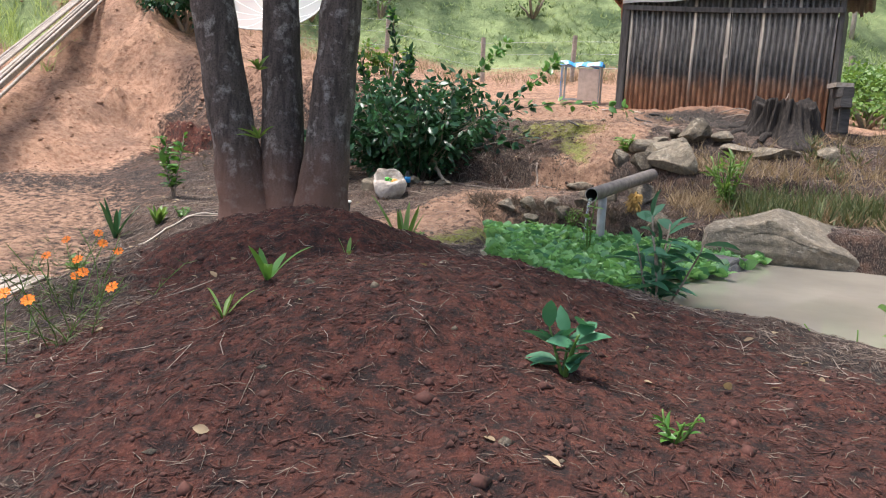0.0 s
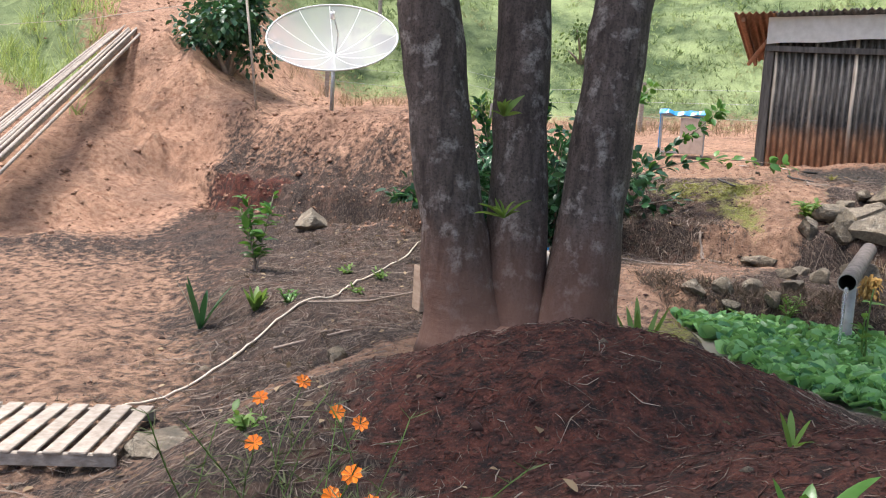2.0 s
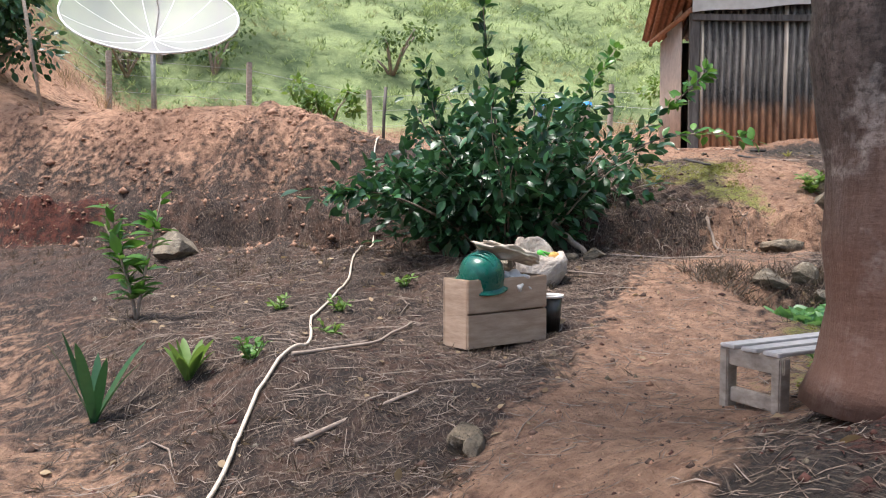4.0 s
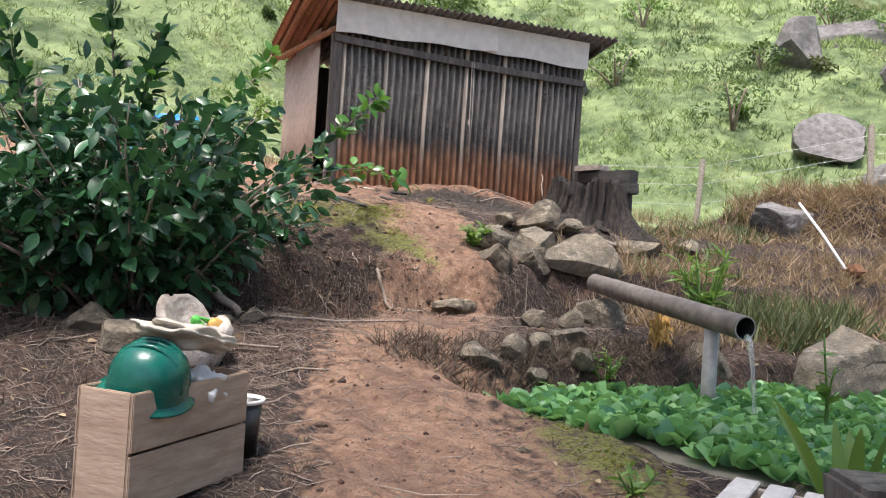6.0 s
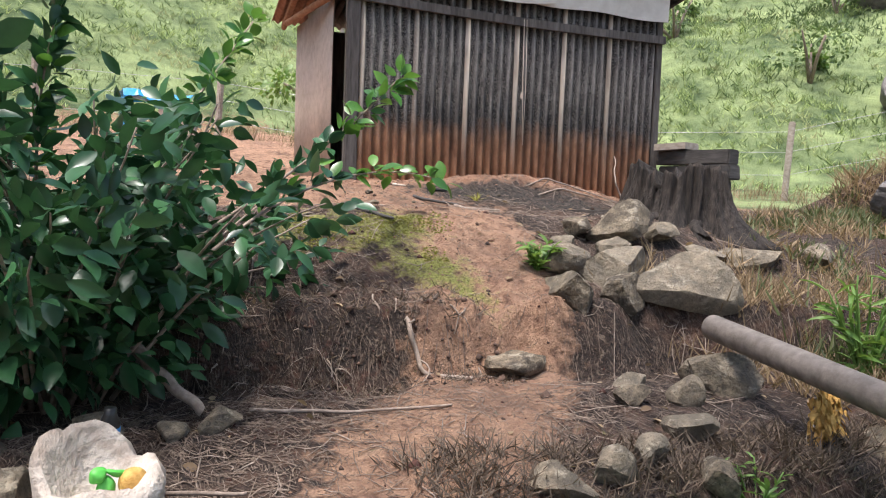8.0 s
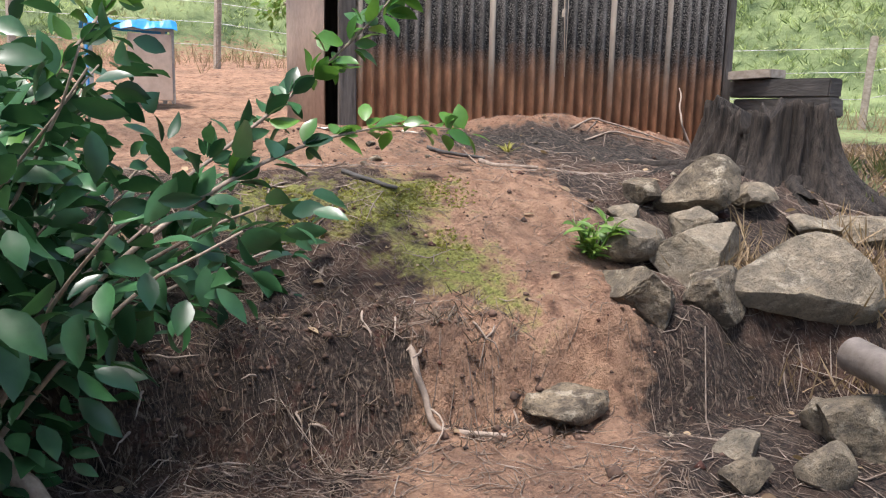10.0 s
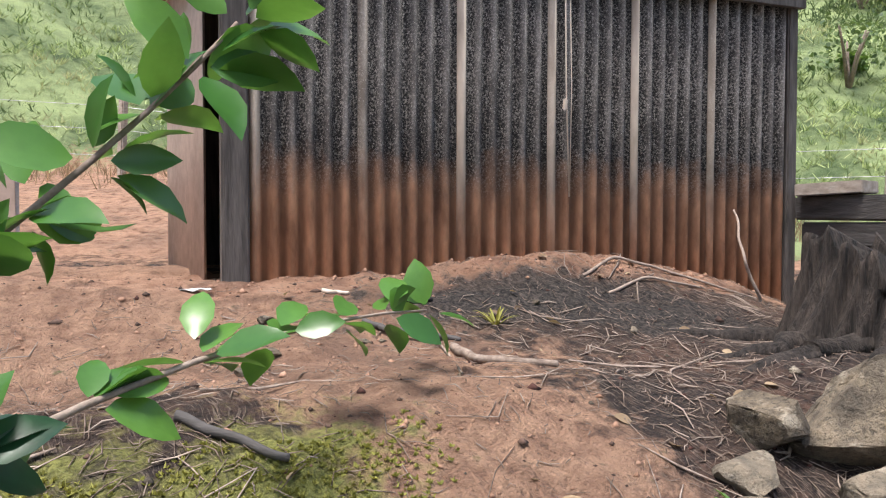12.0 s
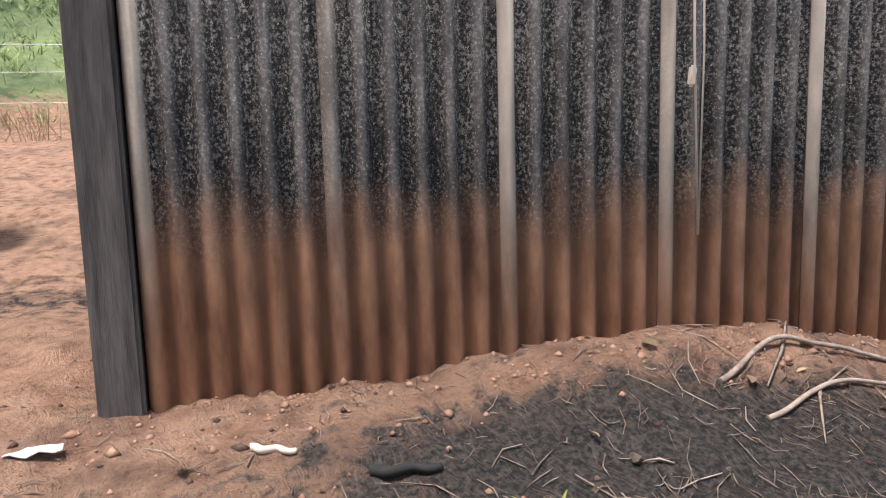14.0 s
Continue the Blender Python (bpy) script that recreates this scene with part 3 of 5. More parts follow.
def corrugated(name, width, tall, waves, material, parent, m, lap=0.0, pitch=0.1, deep=0.019, label=""):
    verts, faces, ridge, lapped = sheet(width, tall, waves, pitch, deep, lap)
    ob = mesh_part(name, verts, faces, material, parent, label, True)
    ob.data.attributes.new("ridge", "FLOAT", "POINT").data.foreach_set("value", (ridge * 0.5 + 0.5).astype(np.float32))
    ob.data.attributes.new("lap", "FLOAT", "POINT").data.foreach_set("value", lapped.astype(np.float32))
    ob.matrix_basis = m
    return ob


shed = thing("shed", SHED, "small grey corrugated fibre-cement shed stained with red earth", "shed")
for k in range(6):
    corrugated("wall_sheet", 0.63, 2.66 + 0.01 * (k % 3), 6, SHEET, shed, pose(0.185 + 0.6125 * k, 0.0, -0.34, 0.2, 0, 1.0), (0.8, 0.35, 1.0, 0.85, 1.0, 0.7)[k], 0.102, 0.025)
part("corner_post", block((0.15, 0.10, 2.33), (0.075, 0, 0.965), (0, 0, 0.6), 0.012, 0.008), OLD_WOOD, shed, "weathered grey timber post")
part("corner_post", block((0.09, 0.10, 2.7), (3.94, 0.03, 0.82), (0, 0, 0), 0.012, 0.008), OLD_WOOD, shed)


def bent_rail(points, high, thick):
    """A sawn rail that follows the points."""
    bm = bmesh.new()
    rings = [[bm.verts.new((x, y + dy, z + dz)) for dy, dz in ((-thick / 2, -high / 2), (thick / 2, -high / 2), (thick / 2, high / 2), (-thick / 2, high / 2))] for x, y, z in points]
    for a, b in zip(rings, rings[1:]):
        for q in range(4):
            bm.faces.new((a[q], a[(q + 1) % 4], b[(q + 1) % 4], b[q]))
    bm.faces.new(rings[0][::-1])
    bm.faces.new(rings[-1])
    bmesh.ops.recalc_face_normals(bm, faces=bm.faces[:])
    return bm


part("top_rail", bent_rail([(0.02 + 0.33 * k, -0.062, 2.03 - 0.028 * k * 0.33 - 0.03 * math.sin(math.pi * k / 12)) for k in range(13)], 0.092, 0.05), OLD_WOOD, shed, "grey timber rail")


def eave_board(x0, x1, y, low, high, curl):
    """A pale board with a wavy lower edge that curls away at one end."""
    bm = bmesh.new()
    cols, rows = 24, []
    for k in range(cols + 1):
        t = k / cols
        x = x0 + (x1 - x0) * t
        foot = low(x) + 0.012 * math.sin(k * 0.55)
        out = curl * max(0.0, t - 0.7) ** 2 * 4
        rows.append([bm.verts.new(p) for p in ((x, y - out, foot), (x, y - 0.02, high), (x, y - 0.008, high), (x, y + 0.012 - out, foot))])
    for a, b in zip(rows, rows[1:]):
        for q in range(4):
            bm.faces.new((a[q], b[q], b[(q + 1) % 4], a[(q + 1) % 4]))
    bm.faces.new(rows[0])
    bm.faces.new(rows[-1][::-1])
    bmesh.ops.recalc_face_normals(bm, faces=bm.faces[:])
    return bm


part("eave_board", eave_board(0.02, 2.42, -0.125, lambda x: 2.09 + 0.032 * x, 2.53, 0.12), BOARD, shed, "pale board sagging under the eave")
part("eave_board", eave_board(1.6, 3.99, -0.10, lambda x: 2.20 - 0.018 * x, 2.54, 0.0), BOARD, shed, "pale board sagging under the eave")
# roof: sheets that fall gently to the back
for k in range(8):
    corrugated("roof_sheet", 0.66, 2.66, 6, RUSTED if k == 0 else ROOFING, shed, pose(-0.50 + 0.61 * k, -0.30, 2.585 + 0.006 * k - 0.004 * (k % 2), -99.5, 0.0, 0), 0, 0.11, 0.022)
part("brace", tube([(0.03, -0.08, 2.14), (-0.2, 0.7, 2.06), (-0.43, 1.55, 1.98)], [0.045, 0.042, 0.038], 8), RUSTED, shed, "reddish round brace")
part("rafter", block((0.06, 2.5, 0.09), (-0.38, 1.0, 2.275), (-9.5, 0, 0), 0.01), RUSTED, shed, "reddish rafter")
part("rafter", block((0.06, 2.3, 0.09), (4.2, 1.0, 2.30), (-9.5, 0, 0), 0.01), OLD_WOOD, shed)
# west side: a cream sheet, and a dark gap between it and the post
for k in range(3):
    corrugated("side_sheet", 0.58, 2.38 - 0.09 * k, 11, CREAM, shed, pose(-0.05 - 0.048 * k, 0.48 + 0.56 * k, -0.12, 0, 0, 95), 0, 0.05, 0.008, "ribbed cream sheet")
# back and east side close it
part("back_wall", block((4.04, 0.05, 2.5), (1.90, 2.22, 0.82), (0, 0, 0), 0.01), OLD_WOOD, shed)
part("east_wall", block((0.05, 2.08, 2.5), (3.95, 1.13, 0.82), (0, 0, 0), 0.01), OLD_WOOD, shed)
# added near-black sheet: its colour stands for the shade inside the shed
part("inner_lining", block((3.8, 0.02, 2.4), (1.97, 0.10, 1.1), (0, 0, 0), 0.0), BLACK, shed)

# string that hangs on the front
string = thing("string", SHED @ pose(2.06, -0.095, 0), "pale looped string hanging on the shed front", "string")
part("cord", tube([(0.0, 0, 1.97), (0.012, 0.0, 1.2), (0.055, 0.03, 0.53)], 0.005, 5), HOSE, string)
part("cord", tube([(0.055, 0.03, 0.53), (0.055, 0.01, 1.2), (0.035, 0.004, 1.97)], 0.004, 5), HOSE, string)
part("knot", block((0.03, 0.02, 0.075), (0.004, 0, 1.10), (0, 6, 0), 0.008), HOSE, string)

# dark planks and a tray stacked against the east corner
planks = thing("plank_stack", SHED @ pose(4.13, -0.62, 0.0, 0, 0, -81), "dark weathered planks stacked beside the shed", "planks")
for z, sh in ((0.285, 0.02), (0.465, -0.02)):
    part("plank", block((1.16, 0.17, 0.172), (sh, 0, z), (0, 0.8 if sh < 0 else 0, 1.2 if sh < 0 else -1), 0.014, 0.01), DARK_WOOD, planks)
for q in (-0.45, 0.42):
    part("bearer", block((0.14, 0.16, 0.42), (q, 0, -0.01), (0, 0, 4), 0.015, 0.008), DARK_WOOD, planks)
tray = thing("wooden_tray", SHED @ pose(4.06, -0.30, 0.556, 0, -2, -68) @ Matrix.Scale(0.82, 4), "shallow old wooden tray lying on the planks", "tray")
part("base", block((0.52, 0.36, 0.02), (0, 0, 0.012), bevel=0.004), OLD_WOOD, tray)
for y in (-0.17, 0.17):
    part("side", block((0.54, 0.022, 0.10), (0, y, 0.055), bevel=0.006), GREY_WOOD, tray)
for x in (-0.26, 0.26):
    part("side", block((0.022, 0.318, 0.10), (x, 0, 0.055), bevel=0.006), GREY_WOOD, tray)


# ---- the tree with three trunks ----
def rough_trunk(points, radii, sides, seed, knots=0.05):
    bm = tube(points, radii, sides)
    for v in bm.verts:
        n = noise.noise(v.co * 3.1 + Vector((seed, 0, 0))) + 0.5 * noise.noise(v.co * 9 + Vector((0, seed, 0)))
        v.co += Vector((v.co.x - points[0][0], v.co.y - points[0][1], 0)).normalized() * n * knots * 0.6
    return bm


def stem_line(a, b, c, steps):
    """A bowed line from a by b to c."""
    a, b, c = Vector(a), Vector(b), Vector(c)
    return [a * (1 - t) ** 2 + b * 2 * t * (1 - t) + c * t * t for t in (k / steps for k in range(steps + 1))]


def crown(name, centres, count, size, material, parent, seed, shell=0.55):
    """Leaves gathered in clumps."""
    rng = np.random.default_rng(seed)
    centres = np.asarray(centres, float)
    pick = rng.integers(0, len(centres), count)
    way = rng.normal(0, 1, (count, 3))
    way /= np.linalg.norm(way, axis=1, keepdims=True)
    r = centres[pick, 3] * rng.uniform(shell, 1.05, count)
    at = centres[pick, :3] + way * r[:, None] * np.array([1, 1, 0.75])
    v, f = leaves(at, way + rng.normal(0, 0.5, way.shape) - np.array([0, 0, 0.3]), rng.uniform(0.7, 1.3, count) * size, rng.uniform(0.8, 1.2, count), rng)
    return mesh_part(name, v, f, material, parent)


def big_tree():
    base = Vector((-1.5, 7.15, height(-1.42, 7.15) - 0.12))
    tree = thing("tree", Matrix.Translation(base), "tall tree with three smooth grey trunks from one base", "tree")
    tops = []
    for name, foot, mid, top, r in (("trunk", (-0.34, 0.06, 0), (-0.66, 0.0, 1.8), (-1.35, -0.1, 6.5), 0.235), ("trunk", (-0.02, 0.10, 0), (-0.10, 0.15, 2.0), (-0.15, 0.3, 7.0), 0.215),
                                    ("trunk", (0.34, 0.0, 0), (0.50, 0.05, 1.8), (0.85, 0.05, 6.5), 0.235)):
        line = stem_line(foot, mid, top, 40)
        part(name, rough_trunk(line, [r * (1 + 0.45 * math.exp(-k / 2.2)) * (1 - 0.012 * k) for k in range(41)], 20, r * 40 + foot[0]), BARK, tree)
        tops.append(line[-1])
    part("root_flare", rough_trunk([(0, 0.05, -0.1), (0, 0.05, 0.04), (0, 0.05, 0.13), (0, 0.06, 0.19)], [0.55, 0.47, 0.32, 0.1], 22, 3, 0.08), BARK, tree)
    part("shoot", tube(stem_line((0.12, 0.28, 0.3), (0.10, 0.32, 1.5), (-0.12, 0.4, 3.6), 8), [0.03] * 4 + [0.022] * 5, 7), BARK, tree, "thin dark shoot between the trunks")
    rng = np.random.default_rng(4)
    clumps = []
    for top in tops:
        for k in range(7):
            turn = 2 * math.pi * k / 7 + rng.uniform(-0.3, 0.3)
            way = Vector((math.cos(turn), math.sin(turn), rng.uniform(0.15, 0.9)))
            line = wander(top - Vector((0, 0, rng.uniform(0, 1.2))), way, rng.uniform(2.2, 4.6), 6, 0.16, rng)
            part("limb", tube(line, [0.10 * (1 - 0.13 * i) for i in range(7)], 7), BARK, tree)
            for p in line[3:]:
                clumps.append((p.x + rng.normal(0, 0.3), p.y + rng.normal(0, 0.3), p.z + rng.uniform(-0.1, 0.5), rng.uniform(0.5, 0.95)))
    crown("crown", clumps, 6000, 0.2, LEAF, tree, 5)
    # tufts that grow on the bark
    v, f = [], []
    at = np.array([(-0.16, -0.30, 0.88)] * 12)
    v, f = leaves(at, np.stack([rng.normal(0, 0.6, 12), rng.normal(-0.4, 0.3, 12), rng.uniform(0.2, 1, 12)], 1), rng.uniform(0.1, 0.22, 12), np.full(12, 0.25), rng)
    mesh_part("epiphyte", v, f, HERB, tree, "small green tuft on the bark")
    at = np.array([(-0.2, -0.2, 1.5)] * 9)
    v, f = leaves(at, np.stack([rng.normal(0.2, 0.5, 9), rng.normal(-0.4, 0.3, 9), rng.uniform(0.2, 1, 9)], 1), rng.uniform(0.1, 0.2, 9), np.full(9, 0.4), rng)
    mesh_part("epiphyte", v, f, HERB, tree)


big_tree()


# ---- the bush beside the path ----
def bush():
    base = Vector((-0.72, 13.8, 0.38))
    plant = thing("bush", Matrix.Translation(base), "dense dark-green glossy-leaved bush beside the path", "bush")
    rng = np.random.default_rng(11)
    at, ways, sizes = [], [], []
    young_at, young_ways, young_sizes = [], [], []
    for k in range(80):
        turn = rng.uniform(0, 2 * math.pi)
        out = rng.uniform(0.15, 1.25)
        start = Vector((math.cos(turn) * 0.35 * out, math.sin(turn) * 0.35 * out, 0))
        way = Vector((math.cos(turn) * out * (0.95 if math.cos(turn) < 0 else 0.55), math.sin(turn) * out * (0.75 if math.sin(turn) > 0 else 0.5), 1.15))
        line = wander(start, way, rng.uniform(1.25, 1.95), 9, 0.10, rng, 0.045 * out)
        part("stem", tube(line, [0.016 * (1 - 0.08 * i) for i in range(10)], 5), TWIG, plant)
        for j in range(2, 10):
            for _ in range(7):
                p = line[j] + Vector(rng.normal(0, 0.06, 3))
                d = Vector(rng.normal(0, 1, 3)) + Vector((math.cos(turn), math.sin(turn), 0.1)) * 0.6
                at.append(p + d.normalized() * rng.uniform(0.03, 0.22)), ways.append(d + Vector((0, 0, -0.25))), sizes.append(rng.uniform(0.10, 0.21))
    # leaves low at the foot
    for k in range(900):
        turn, r = rng.uniform(0, 2 * math.pi), rng.uniform(0.5, 1.45)
        at.append(Vector((math.cos(turn) * r * (1.05 if math.cos(turn) < 0 else 0.8) - 0.15, math.sin(turn) * r * (0.8 if math.sin(turn) > 0 else 0.55), rng.uniform(0.12, 0.9)))), ways.append(Vector((math.cos(turn), math.sin(turn), rng.uniform(-0.6, 0.4)))), sizes.append(rng.uniform(0.09, 0.16))
    # tall shoots that stand out of it, and the long branch over the path
    for start, mid, end, r in (((-0.1, -0.1, 0.9), (-0.35, -0.3, 1.8), (-0.45, -0.4, 2.75), 0.014), ((0.3, 0, 0.9), (0.8, 0, 1.6), (1.5, 0.3, 2.4), 0.014),
                               ((-0.6, 0, 0.8), (-0.9, 0, 1.5), (-1.0, -0.1, 2.0), 0.012), ((-0.05, -0.2, 0.8), (-0.2, -0.4, 1.5), (-0.1, -0.6, 2.1), 0.012),
                               ((0.35, -0.45, 0.35), (1.3, -0.45, 1.62), (3.72, 0.6, 1.37), 0.015), ((0.5, -0.2, 0.7), (1.9, -0.12, 1.5), (2.32, -0.34, 2.06), 0.014),
                               ((-1.0, -0.6, 0.4), (-1.7, -0.9, 0.75), (-2.1, -1.0, 0.62), 0.012)):
        line = stem_line(start, mid, end, 14)
        part("branch", tube(line, [r * (1 - 0.05 * i) for i in range(15)], 6), TWIG, plant, "long pale branch" if r == 0.015 else "")
        for j in range(5, 15):
            for _ in range(6 if r == 0.015 else 9):
                d = (line[j] - line[j - 1]).normalized() * 0.7 + Vector(rng.normal(0, 0.6, 3))
                into = (young_at, young_ways, young_sizes) if (j > 8 and start[0] > 0.2) or rng.uniform() < 0.15 else (at, ways, sizes)
                into[0].append(line[j] + d * 0.03), into[1].append(d), into[2].append(rng.uniform(0.13, 0.2) if r == 0.015 else rng.uniform(0.08, 0.16))
    v, f = leaves([tuple(p) for p in at], [tuple(w) for w in ways], sizes, rng.uniform(0.6, 0.98, len(at)), rng, 0.8)
    mesh_part("foliage", v, f, LEAF, plant, "dark glossy leaves")
    v, f = leaves([tuple(p) for p in young_at], [tuple(w) for w in young_ways], young_sizes, rng.uniform(0.75, 1.1, len(young_at)), rng, 0.7)
    mesh_part("young_foliage", v, f, NEW_LEAF, plant, "bright young leaves")


bush()


# ---- stones ----
def rock(x, y, size, turn=0, seed=0, material=None, label="", name="stone", group="", sink=0.25, tilt=0, z=None, category="stone"):
    """A broken stone: a ball cut by flat faces and roughened."""
    bm = bmesh.new()
    bmesh.ops.create_icosphere(bm, subdivisions=5 if max(size) > 0.3 else 3, radius=0.5)
    rng = np.random.default_rng(seed + 100)
    cuts = [(Vector(rng.normal(0, 1, 3)).normalized(), rng.uniform(0.22, 0.38)) for _ in range(11)]
    for v in bm.verts:
        p = v.co * 3 + Vector((seed * 3.1, 0, 0))
        v.co *= 1 + 0.16 * noise.noise(p * 0.8)
        for way, far in cuts:
            d = v.co.dot(way) - far
            if d > 0:
                v.co -= way * d * 0.98
        v.co += v.co.normalized() * (0.03 * noise.noise(p) + 0.014 * noise.noise(p * 3) + 0.010 * noise.noise(p * 8))
    bmesh.ops.scale(bm, vec=(1.27, 1.27, 1.27), verts=bm.verts)
    for f in bm.faces:
        f.smooth = True
    ob = part(name, bm, material or STONE)
    ob.data.set_sharp_from_angle(angle=radians(28))
    ob.matrix_basis = pose(x, y, (height(x, y) if z is None else z) + size[2] * (0.5 - sink), tilt, tilt * 0.5, turn) @ Matrix.Diagonal((*size, 1))
    return tagged(ob, label or "rough grey-brown field stone", category, group)


ROCKS = [  # x, y, size, turn, lifted
    (2.72, 12.72, (0.34, 0.64, 0.34), -26, 0.0), (2.98, 12.43, (0.42, 0.34, 0.32), 20, 0.0), (3.52, 12.15, (0.78, 0.52, 0.46), -32, 0.0),
    (3.36, 12.72, (0.66, 0.48, 0.44), -20, 0.02), (3.18, 13.12, (0.50, 0.40, 0.28), 30, 0.0), (3.98, 13.08, (0.52, 0.40, 0.42), -30, 0.03),
    (3.72, 13.42, (0.36, 0.26, 0.26), 50, 0.0), (3.47, 13.32, (0.28, 0.2, 0.12), 15, 0.0), (3.64, 12.95, (0.32, 0.28, 0.26), 70, 0.0), (4.35, 12.92, (0.36, 0.28, 0.22), 15, 0.0),
    (5.0, 12.3, (0.75, 0.4, 0.2), -20, 0.0), (5.7, 12.05, (0.5, 0.4, 0.22), 30, 0.0), (4.5, 12.55, (0.45, 0.3, 0.16), -10, 0.0)]
for k, (x, y, size, turn, lift) in enumerate(ROCKS):
    rock(x, y, size, turn, k, label="pale broken boulder in a low dry wall", name="boulder", group="boulders above the pipe", z=height(x, y) + lift, sink=0.28)
rock(2.12, 12.72, (0.55, 0.40, 0.2), 20, 33, label="flat stone used as a step in the path", name="step_stone", sink=0.72)
SMALL = [(2.06, 11.7, 0.24, 0.16), (2.4, 11.5, 0.27, 0.2), (1.95, 11.25, 0.32, 0.2), (0.86, 11.32, 0.3, 0.17), (1.15, 11.22, 0.24, 0.2), (1.5, 11.22, 0.22, 0.18),
         (1.62, 10.88, 0.24, 0.22), (2.9, 11.75, 0.2, 0.18), (2.85, 11.5, 0.5, 0.3), (2.3, 11.85, 0.22, 0.14), (1.2, 11.0, 0.2, 0.14)]
for k, (x, y, w, h) in enumerate(SMALL):
    rock(x, y, (w, w * 0.75, h), 37 * k, 50 + k, label="pale stone edging the pond bank", group="stones edging the bank")
for k, (x, y, w, h) in enumerate([(-0.15, 12.76, 0.23, 0.17), (-0.39, 12.84, 0.22, 0.1), (-0.66, 13.0, 0.28, 0.17), (-1.31, 13.05, 0.4, 0.24), (-1.32, 12.55, 0.36, 0.24), (-4.4, 15.2, 0.6, 0.42)]):
    rock(x, y, (w, w * 0.7, h), 51 * k + 10, 80 + k, label="loose field stone on the litter", group="loose stones")
# large rocks at the water
rock(2.98, 10.6, (0.8, 0.62, 0.72), 20, 91, label="grey boulder at the water's edge", name="boulder", sink=0.3, z=-0.2)
rock(4.3, 9.5, (1.65, 0.95, 0.85), -15, 92, label="large peaked grey boulder at the water's edge", name="boulder", sink=0.25, z=-0.15)
rock(3.15, 8.75, (0.95, 0.6, 0.55), 40, 93, DARK_STONE, label="wet rock standing in the pond", name="boulder", sink=0.4, z=-0.2)


# ---- the old stump ----
def stump():
    x, y = 5.45, 13.36
    ob = thing("tree_stump", Matrix.Translation((x, y, height(x, y))), "old dark weathered tree stump with spreading roots", "stump")
    n, rows = 200, 22
    bm = bmesh.new()
    rings = []
    for j in range(rows + 1):
        t = j / rows
        z = -0.34 + 0.90 * t
        ring = []
        for k in range(n):
            a = 2 * math.pi * k / n
            flare = math.exp(-max(0, t - 0.2) * 3.6)
            lobes = 0.5 + 0.5 * math.cos(5 * a + 1.0 + 0.8 * math.sin(2 * a))
            r = 0.45 + flare * (0.16 + 0.46 * lobes) + 0.045 * noise.noise(Vector((math.cos(a) * 9, math.sin(a) * 9, t * 1.2))) + 0.03 * noise.noise(Vector((math.cos(a) * 22, math.sin(a) * 22, t * 2))) + 0.02 * math.sin(17 * a + 2 * math.sin(t * 4)) + 0.022 * math.sin(31 * a + 3 * math.sin(t * 3 + 1)) + 0.035 * noise.noise(Vector((math.cos(a) * 3, math.sin(a) * 3, t * 1.5)))
            top = 0.07 * math.sin(a * 3 + 1) * t + 0.13 * noise.noise(Vector((math.cos(a) * 6, math.sin(a) * 6, 9))) * (t > 0.9)
            ring.append(bm.verts.new((r * math.cos(a), r * 0.95 * math.sin(a), z + top)))
        rings.append(ring)
    for a, b in zip(rings, rings[1:]):
        for k in range(n):
            bm.faces.new((a[k], a[(k + 1) % n], b[(k + 1) % n], b[k])).smooth = True
    mid = bm.verts.new((0, 0, 0.46))
    for k in range(n):
        bm.faces.new((rings[-1][k], rings[-1][(k + 1) % n], mid))
    part("body", bm, STUMP_WOOD, ob)
    rng = np.random.default_rng(2)
    for a, long in ((150, 0.9), (190, 0.85), (228, 0.7), (270, 0.5), (310, 0.5), (168, 1.1), (128, 1.0)):
        d = Vector((math.cos(radians(a)), math.sin(radians(a)), 0))
        pts = []
        for k in range(9):
            q = d * (0.35 + long * k / 8) + Vector(rng.normal(0, 0.045, 3))
            pts.append((q.x, q.y, height(x + q.x, y + q.y) - height(x, y) + 0.03 - 0.008 * k))
        part("root", rough_trunk(pts, [0.085 - 0.008 * k for k in range(9)], 10, a, 0.03), STUMP_WOOD, ob)


stump()

# ---- pipe that feeds the pond ----
pipe = thing("water_pipe", Matrix.Translation((0, 0, 0)), "dirty grey plastic pipe pouring water into the pond", "pipe")
PIPE_IN, PIPE_OUT = Vector((3.0, 11.66, 0.76)), Vector((1.83, 9.69, 0.59))
part("tube", tube([PIPE_IN.lerp(PIPE_OUT, t) for t in (0, 0.3, 0.6, 1.0)], 0.088, 20, cap=False), PIPE_SKIN, pipe)
# inner tube coloured near-black, as the bore lies in shade
part("bore", tube([PIPE_IN.lerp(PIPE_OUT, t) for t in (0, 0.5, 0.998)], 0.078, 20, cap=False), BLACK, pipe, "dark inside of the pipe")
way = (PIPE_OUT - PIPE_IN).normalized()
side = way.cross(Vector((0, 0, 1))).normalized()
up = side.cross(way)
bm = bmesh.new()
ring = [[bm.verts.new(PIPE_OUT + (side * math.cos(a) + up * math.sin(a)) * r) for a in (2 * math.pi * k / 24 for k in range(24))] for r in (0.088, 0.077)]
for k in range(24):
    bm.faces.new((ring[0][k], ring[0][(k + 1) % 24], ring[1][(k + 1) % 24], ring[1][k]))
part("rim", bm, PVC, pipe)
prop = thing("pipe_prop", Matrix.Translation((2.03, 10.02, -0.42)), "grey plastic post holding up the water pipe", "post")
part("post", tube([(0, 0, 0), (0, 0, 0.5), (0, 0, 0.955)], 0.056, 18), PVC, prop)
n = Nodes("falling_water", 0.05)
